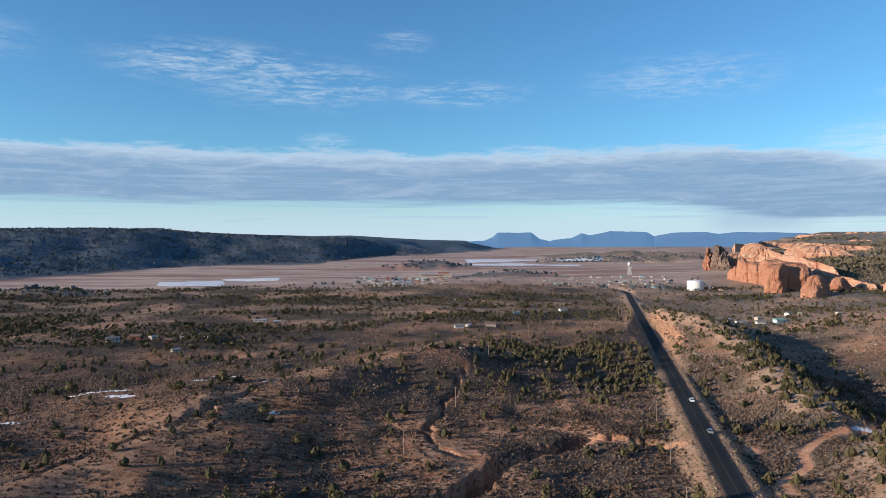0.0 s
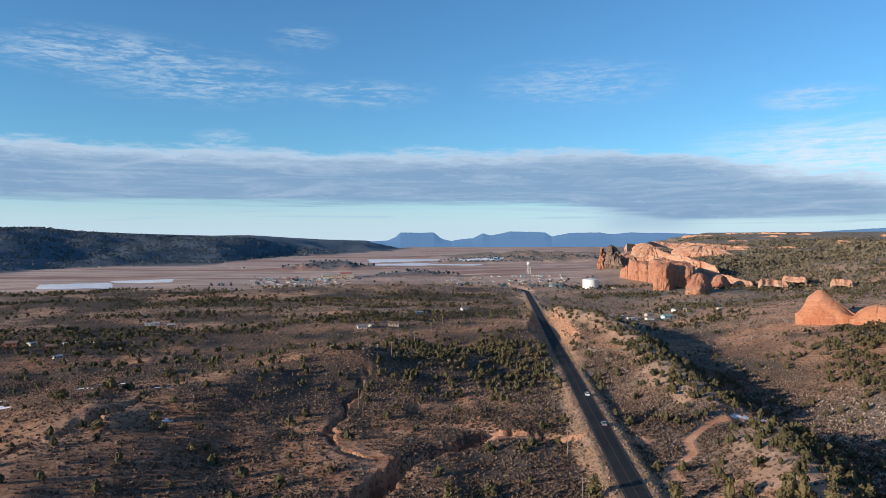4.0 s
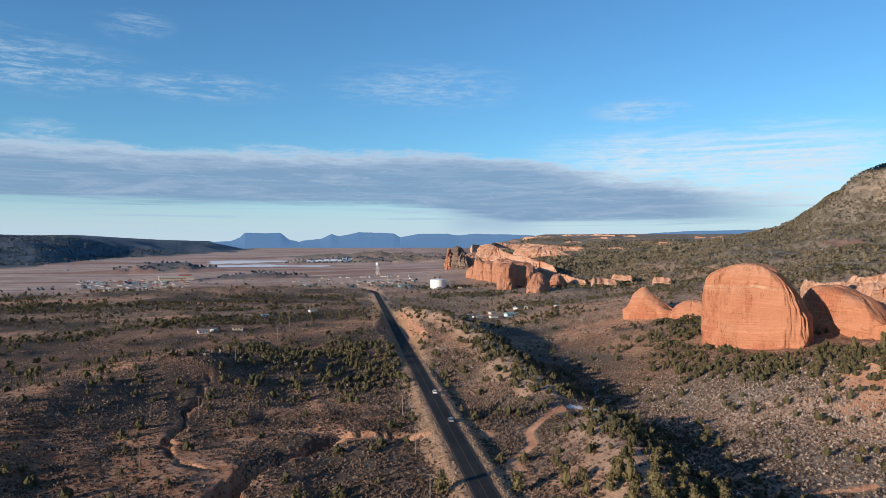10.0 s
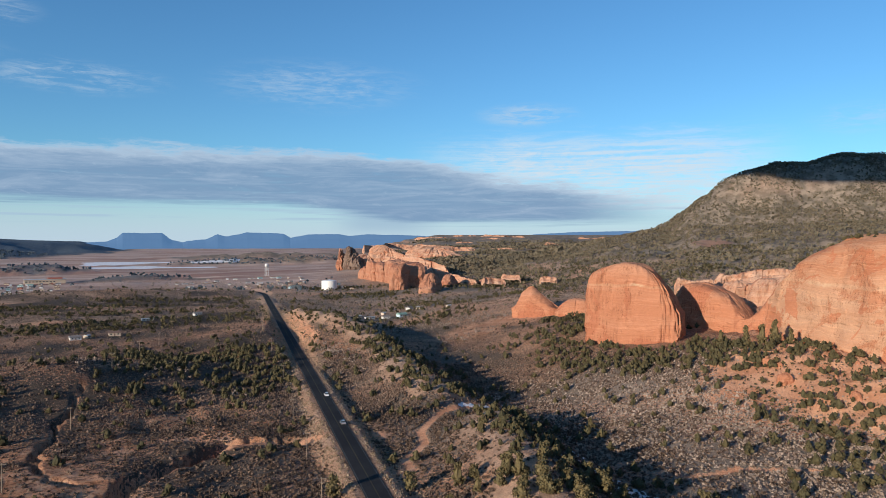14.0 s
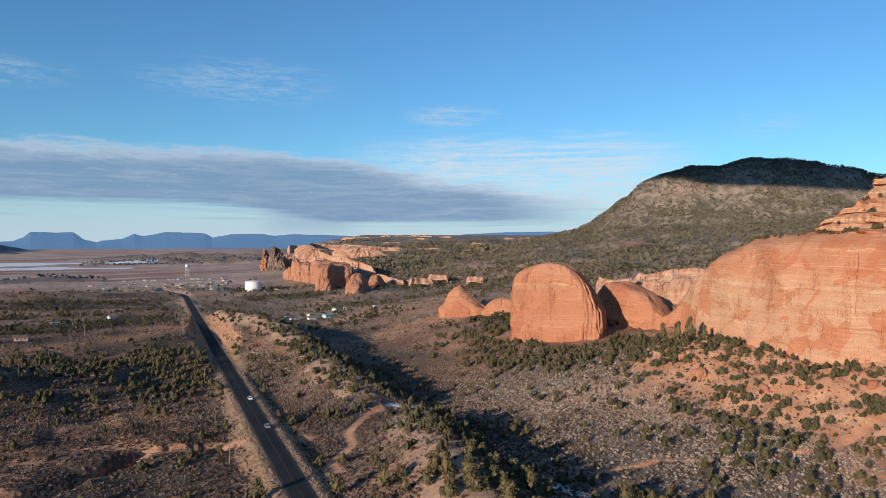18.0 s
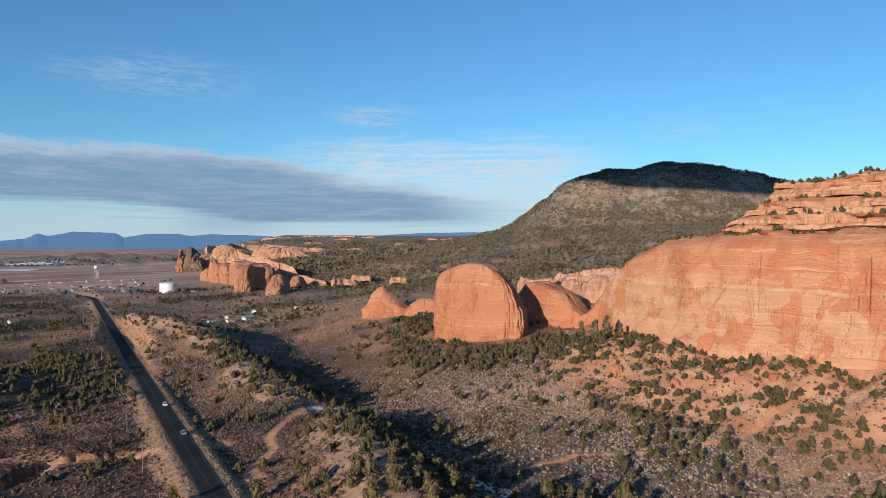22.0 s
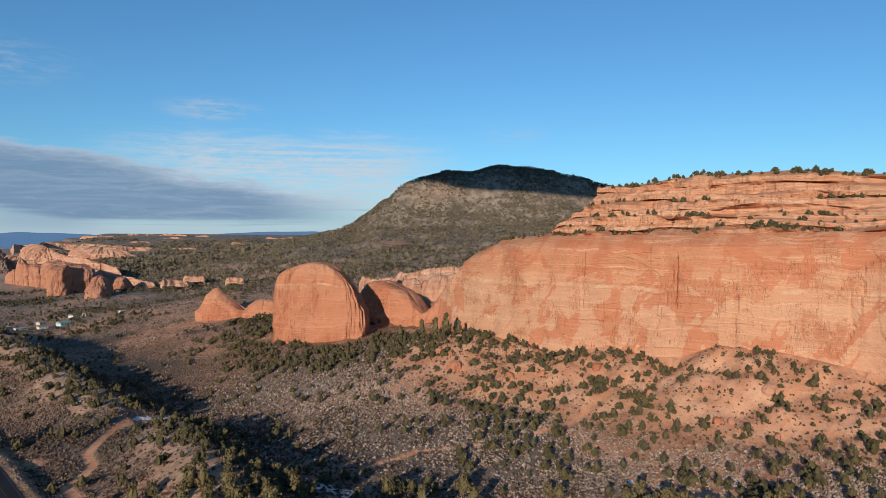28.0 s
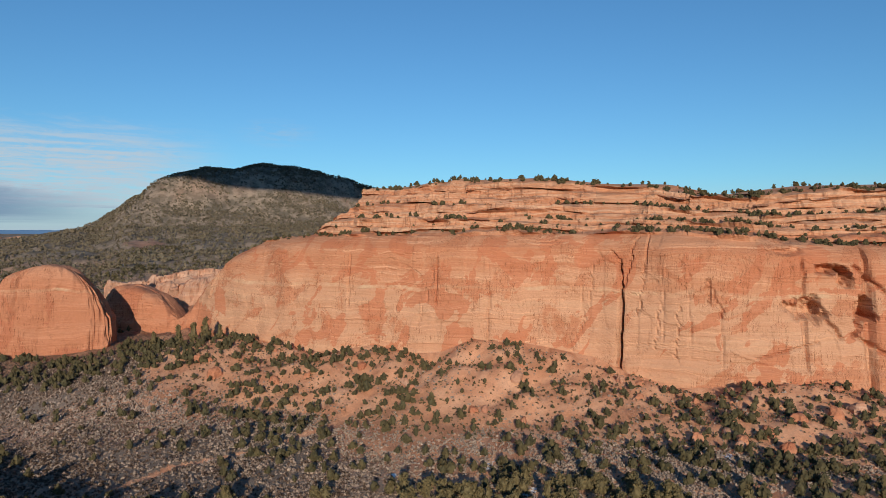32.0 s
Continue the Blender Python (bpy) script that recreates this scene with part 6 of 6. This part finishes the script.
# houses and trailers
def house(wide, deep, tall, wall_mat, roof_mat, pitch, label, category="house", porch=False):
    ob = new("house")
    tagged(ob, label, category)
    bm = bmesh.new()
    box(bm, 0, 0, tall / 2 - 0.4, wide, deep, tall + 0.8)
    part("wall", bm, wall_mat, ob)
    bm = bmesh.new()
    o = 0.45
    x0, y0, top = wide / 2 + o, deep / 2 + o, tall + pitch
    for lift in (0, ):
        lo = [bm.verts.new(p) for p in ((-x0, -y0, tall - 0.1), (x0, -y0, tall - 0.1), (x0, y0, tall - 0.1), (-x0, y0, tall - 0.1))]
        eave = [bm.verts.new((v.co.x, v.co.y, tall + 0.12)) for v in lo]
        ridge = [bm.verts.new((-x0, 0, top)), bm.verts.new((x0, 0, top))]
        bm.faces.new(lo[::-1])
        for i in range(4):
            j = (i + 1) % 4
            bm.faces.new((lo[i], lo[j], eave[j], eave[i]))
        bm.faces.new((eave[0], eave[1], ridge[1], ridge[0]))
        bm.faces.new((eave[2], eave[3], ridge[0], ridge[1]))
        bm.faces.new((eave[1], eave[2], ridge[1]))
        bm.faces.new((eave[3], eave[0], ridge[0]))
    part("roof", bm, roof_mat, ob)
    for side in (-1, 1):
        for k in (-0.3, 0.3):
            bm = bmesh.new()
            box(bm, wide * k, side * (deep / 2 + 0.02), tall * 0.58, 1.3, 0.06, 1.1)
            part("window", bm, GLASS, ob)
    bm = bmesh.new()
    box(bm, 0, -(deep / 2 + 0.03), 1.0, 0.95, 0.08, 2.05)
    part("door", bm, BROWN_ROOF, ob)
    if porch:
        bm = bmesh.new()
        box(bm, 0, -(deep / 2 + 0.9), tall - 0.3, wide * 0.4, 1.9, 0.12)
        part("porch_roof", bm, roof_mat, ob)
    return ob


MODELS = [house(10, 6.8, 2.6, SIDING, GREY_ROOF, 1.7, "white house with a grey shingle roof"),
          house(9.5, 6.5, 2.5, TAN_WALL, BROWN_ROOF, 1.6, "tan stucco house with a brown roof"),
          house(14, 4.0, 2.5, SIDING, PALE_ROOF, 0.5, "long white mobile home with a pale metal roof", "mobile home", True),
          house(9, 6.5, 2.5, RED_WALL, BROWN_ROOF, 1.6, "dark red house with a brown roof"),
          house(11, 7.0, 2.8, BLUE_WALL, GREEN_ROOF, 1.8, "pale house with a green metal roof"),
          house(6.5, 4.6, 2.4, TAN_WALL, PALE_ROOF, 0.9, "small tan house with a pale metal roof")]
used = set()


def settle(model, x, y, turn_deg, group):
    ob = MODELS[model]
    m = pose(x, y, float(ground(x, y)) + 0.1, 0, 0, turn_deg) @ Matrix.Scale(0.86, 4)
    if model not in used:
        used.add(model)
        ob.matrix_world = m
        return tagged(ob, group=group)
    return tagged(copy_thing(ob, m), group=group)


for model, x, y, a in ((2, -169, 648, 10), (5, -150, 635, 20), (0, -236, 501, 30), (3, -228, 520, 5), (5, -216, 521, 70), (3, -196, 503, 15), (2, -190, 521, 35), (0, -180, 529, 0), (5, -177, 463, 40),
                       (0, 13, 574, 10), (5, 21, 581, 60), (1, 40, 590, 0), (2, 73, 679, 5), (0, 120, 703, 15), (5, 264, 649, 20), (2, 270, 636, 10), (5, 295, 659, 40), (0, 286, 633, 0), (4, 302, 630, 12),
                       (0, 326, 661, 30), (5, 333, 655, 70), (5, 350, 620, 15), (0, -683, 1932, 20), (2, -291, 1862, 5), (0, -260, 1858, 40), (5, -640, 1950, 0)):
    settle(model, x, y, a, "scattered farm houses")
rng = np.random.RandomState(620)
for az0, az1, r0, r1, rows_n, cols_n, keep in ((-7.4, 0.6, 1120, 1430, 8, 13, 0.72), (2.2, 7.2, 1090, 1160, 2, 9, 0.85), (9.0, 18.0, 1180, 1420, 5, 11, 0.55), (8.0, 10.5, 1270, 1330, 2, 4, 0.8), (13.0, 22.0, 1060, 1160, 3, 8, 0.4)):
    for i in range(rows_n):
        for j in range(cols_n):
            if rng.uniform() < keep:
                az = az0 + (az1 - az0) * (j + rng.uniform(0.2, 0.8)) / cols_n
                r = r0 + (r1 - r0) * (i + rng.uniform(0.3, 0.7)) / rows_n
                x, y = polar(az, r)
                s, d = road_coords(x, y)
                if abs(float(d)) > 14 and math.hypot(x - tank.location.x, y - tank.location.y) > 30:
                    settle(int(rng.choice(6, p=(0.34, 0.2, 0.2, 0.06, 0.05, 0.15))), x, y, float(rng.choice((0, 90)) + rng.uniform(-12, 12)), "town houses")
# long low school block
school = thing("school_building", *polar(-0.6, 1400), 4, "long low tan school building with a flat pale roof", "building")
for name, dims, mat in (("wall", (0, 0, 3, 62, 22, 7), TAN_WALL), ("roof", (0, 0, 6.8, 64, 24, 0.7), PALE_ROOF), ("hall", (16, 4, 5, 22, 16, 9), RED_WALL)):
    bm = bmesh.new()
    box(bm, *dims)
    part(name, bm, mat, school)
for k in range(9):
    bm = bmesh.new()
    box(bm, -28 + k * 5.2, -11.05, 3.2, 3.0, 0.1, 1.6)
    part("window", bm, GLASS, school)


# power poles and lines
def pole(tall):
    ob = new("power_pole")
    tagged(ob, "weathered wooden power pole with a crossarm beside the road", "power pole")
    bm = bmesh.new()
    tube(bm, (0, 0, -1), (0, 0, tall), 0.17, 0.11, 10)
    part("pole", bm, WOOD, ob)
    bm = bmesh.new()
    box(bm, 0, 0, tall - 0.5, 2.4, 0.12, 0.14)
    part("crossarm", bm, WOOD, ob)
    for k in (-1.1, -0.4, 0.4, 1.1):
        bm = bmesh.new()
        tube(bm, (k, 0, tall - 0.43), (k, 0, tall - 0.2), 0.05, 0.03, 8)
        part("insulator", bm, CERAMIC, ob)
    return ob


first_pole = pole(8.6)
lines = ([(62.5, 180), (74.3, 229), (85.1, 280), (103.3, 357), (119.2, 438), (132.4, 510), (150, 590), (168, 672)], [(-36, 168), (-13.3, 235), (5.3, 302), (24, 370), (43, 440), (62, 510), (80, 580)])
placed = False
for route in lines:
    tops = []
    for i, (x, y) in enumerate(route):
        nx, ny = route[min(i + 1, len(route) - 1)]
        px, py = route[max(i - 1, 0)]
        a = math.degrees(math.atan2(ny - py, nx - px)) - 90
        m = pose(x, y, float(ground(x, y)), 0, 0, a)
        if not placed:
            first_pole.matrix_world, placed = m, True
            tagged(first_pole, group="roadside power poles")
        else:
            copy_thing(first_pole, m)
        tops.append((m @ Vector((-1.1, 0, 8.4)), m @ Vector((1.1, 0, 8.4))))
    for a, b in zip(tops, tops[1:]):
        for k in range(2):
            cable = bpy.data.curves.new("power_line", "CURVE")
            cable.dimensions, cable.bevel_depth, cable.bevel_resolution = "3D", 0.018, 1
            spline = cable.splines.new("POLY")
            spline.points.add(12)
            for i in range(13):
                t = i / 12
                p = a[k].lerp(b[k], t)
                spline.points[i].co = (p.x, p.y, p.z - 1.1 * 4 * t * (1 - t), 1)
            cable.materials.append(WIRE)
            tagged(new("power_line", cable), "thin sagging power line between wooden poles", "power line", "power lines")


# cars on the road
def car(paint_mat, label):
    ob = new("car")
    tagged(ob, label, "car")
    bm = bmesh.new()
    outline = [(-2.25, 0.35), (2.2, 0.35), (2.28, 0.62), (2.1, 0.85), (1.0, 0.98), (-2.1, 1.02), (-2.28, 0.7)]
    for side in (-0.86, 0.86):
        for y, z in outline:
            bm.verts.new((side, y, z))
    bm.verts.ensure_lookup_table()
    m = len(outline)
    bm.faces.new(bm.verts[:m])
    bm.faces.new(bm.verts[m:][::-1])
    for i in range(m):
        j = (i + 1) % m
        bm.faces.new((bm.verts[i], bm.verts[m + i], bm.verts[m + j], bm.verts[j]))
    bmesh.ops.recalc_face_normals(bm, faces=bm.faces)
    part("body", bm, paint_mat, ob)
    bm = bmesh.new()
    lo = [bm.verts.new(p) for p in ((-0.8, -1.95, 1.0), (0.8, -1.95, 1.0), (0.8, 1.0, 0.98), (-0.8, 1.0, 0.98))]
    hi = [bm.verts.new(p) for p in ((-0.66, -1.4, 1.5), (0.66, -1.4, 1.5), (0.66, 0.25, 1.5), (-0.66, 0.25, 1.5))]
    for i in range(4):
        j = (i + 1) % 4
        bm.faces.new((lo[i], lo[j], hi[j], hi[i]))
    part("window", bm, GLASS, ob, "dark glass of the cabin")
    bm = bmesh.new()
    box(bm, 0, -0.58, 1.52, 1.36, 1.7, 0.05)
    part("roof", bm, paint_mat, ob)
    for sx in (-0.8, 0.8):
        for sy in (-1.4, 1.4):
            bm = bmesh.new()
            tube(bm, (sx - 0.1, sy, 0.33), (sx + 0.1, sy, 0.33), 0.33, sides=16)
            wheel = part("wheel", bm, RUBBER, ob)
            bm = bmesh.new()
            tube(bm, (sx - 0.11, sy, 0.33), (sx + 0.11, sy, 0.33), 0.19, sides=12)
            part("rim", bm, STEEL, wheel)
        bm = bmesh.new()
        box(bm, sx * 0.8, -2.24, 0.78, 0.3, 0.06, 0.14)
        part("tail_lamp", bm, LAMP_RED, ob)
    return ob


heading = -math.degrees(math.atan2(ROAD_WAY[0], ROAD_WAY[1]))
for s, paint_mat, label in ((116.0, CAR_WHITE, "white car driving on the asphalt road"), (64.0, CAR_GREY, "silver car driving on the asphalt road")):
    x, y = along_road(s, 1.75)
    car(paint_mat, label).matrix_world = pose(x, y, 0.9 + 0.18, 0, 0, heading)

# painted road lines
LINE_WHITE = plain("worn_white_line", (0.11, 0.11, 0.105), 0.8, vary=0.4, scale=1.0)
LINE_YELLOW = plain("worn_yellow_line", (0.10, 0.075, 0.03), 0.8, vary=0.3, scale=1.0)
for name, d, mat, label in (("edge_line", -3.2, LINE_WHITE, "worn white edge line on asphalt"), ("edge_line", 3.2, LINE_WHITE, "worn white edge line on asphalt"), ("centre_line", 0.0, LINE_YELLOW, "worn yellow centre line on asphalt")):
    lift = 0.20 - abs(d) * 0.0171 + 0.006
    tagged(strip(name, (d - 0.07, d + 0.07), (lift, lift), mat), label, "road marking", kind="structure")

# a cloud high over the valley, out of view, that shades the mountain's summit
CLOUD = plain("cloud_white", (0.85, 0.87, 0.9), 1.0, vary=0.02, scale=0.01, spec=0.0)
bm = bmesh.new()
bmesh.ops.create_icosphere(bm, subdivisions=5, radius=1.0)
for v in bm.verts:
    lump = 1 + 0.16 * noise.fractal(v.co * 2.2, 0.9, 2.0, 4)
    v.co = Vector((v.co.x * 150, v.co.y * 300, v.co.z * (70 if v.co.z > 0 else 60))) * lump
cloud = part("cloud", bm, CLOUD)
cloud.matrix_world = Matrix.Translation(Vector((1430, 830, 236)) + sun_way * 1500) @ pose(0, 0, 0, 0, 0, 28)
tagged(cloud, "small white cumulus cloud high over the valley", "cloud", kind="structure")
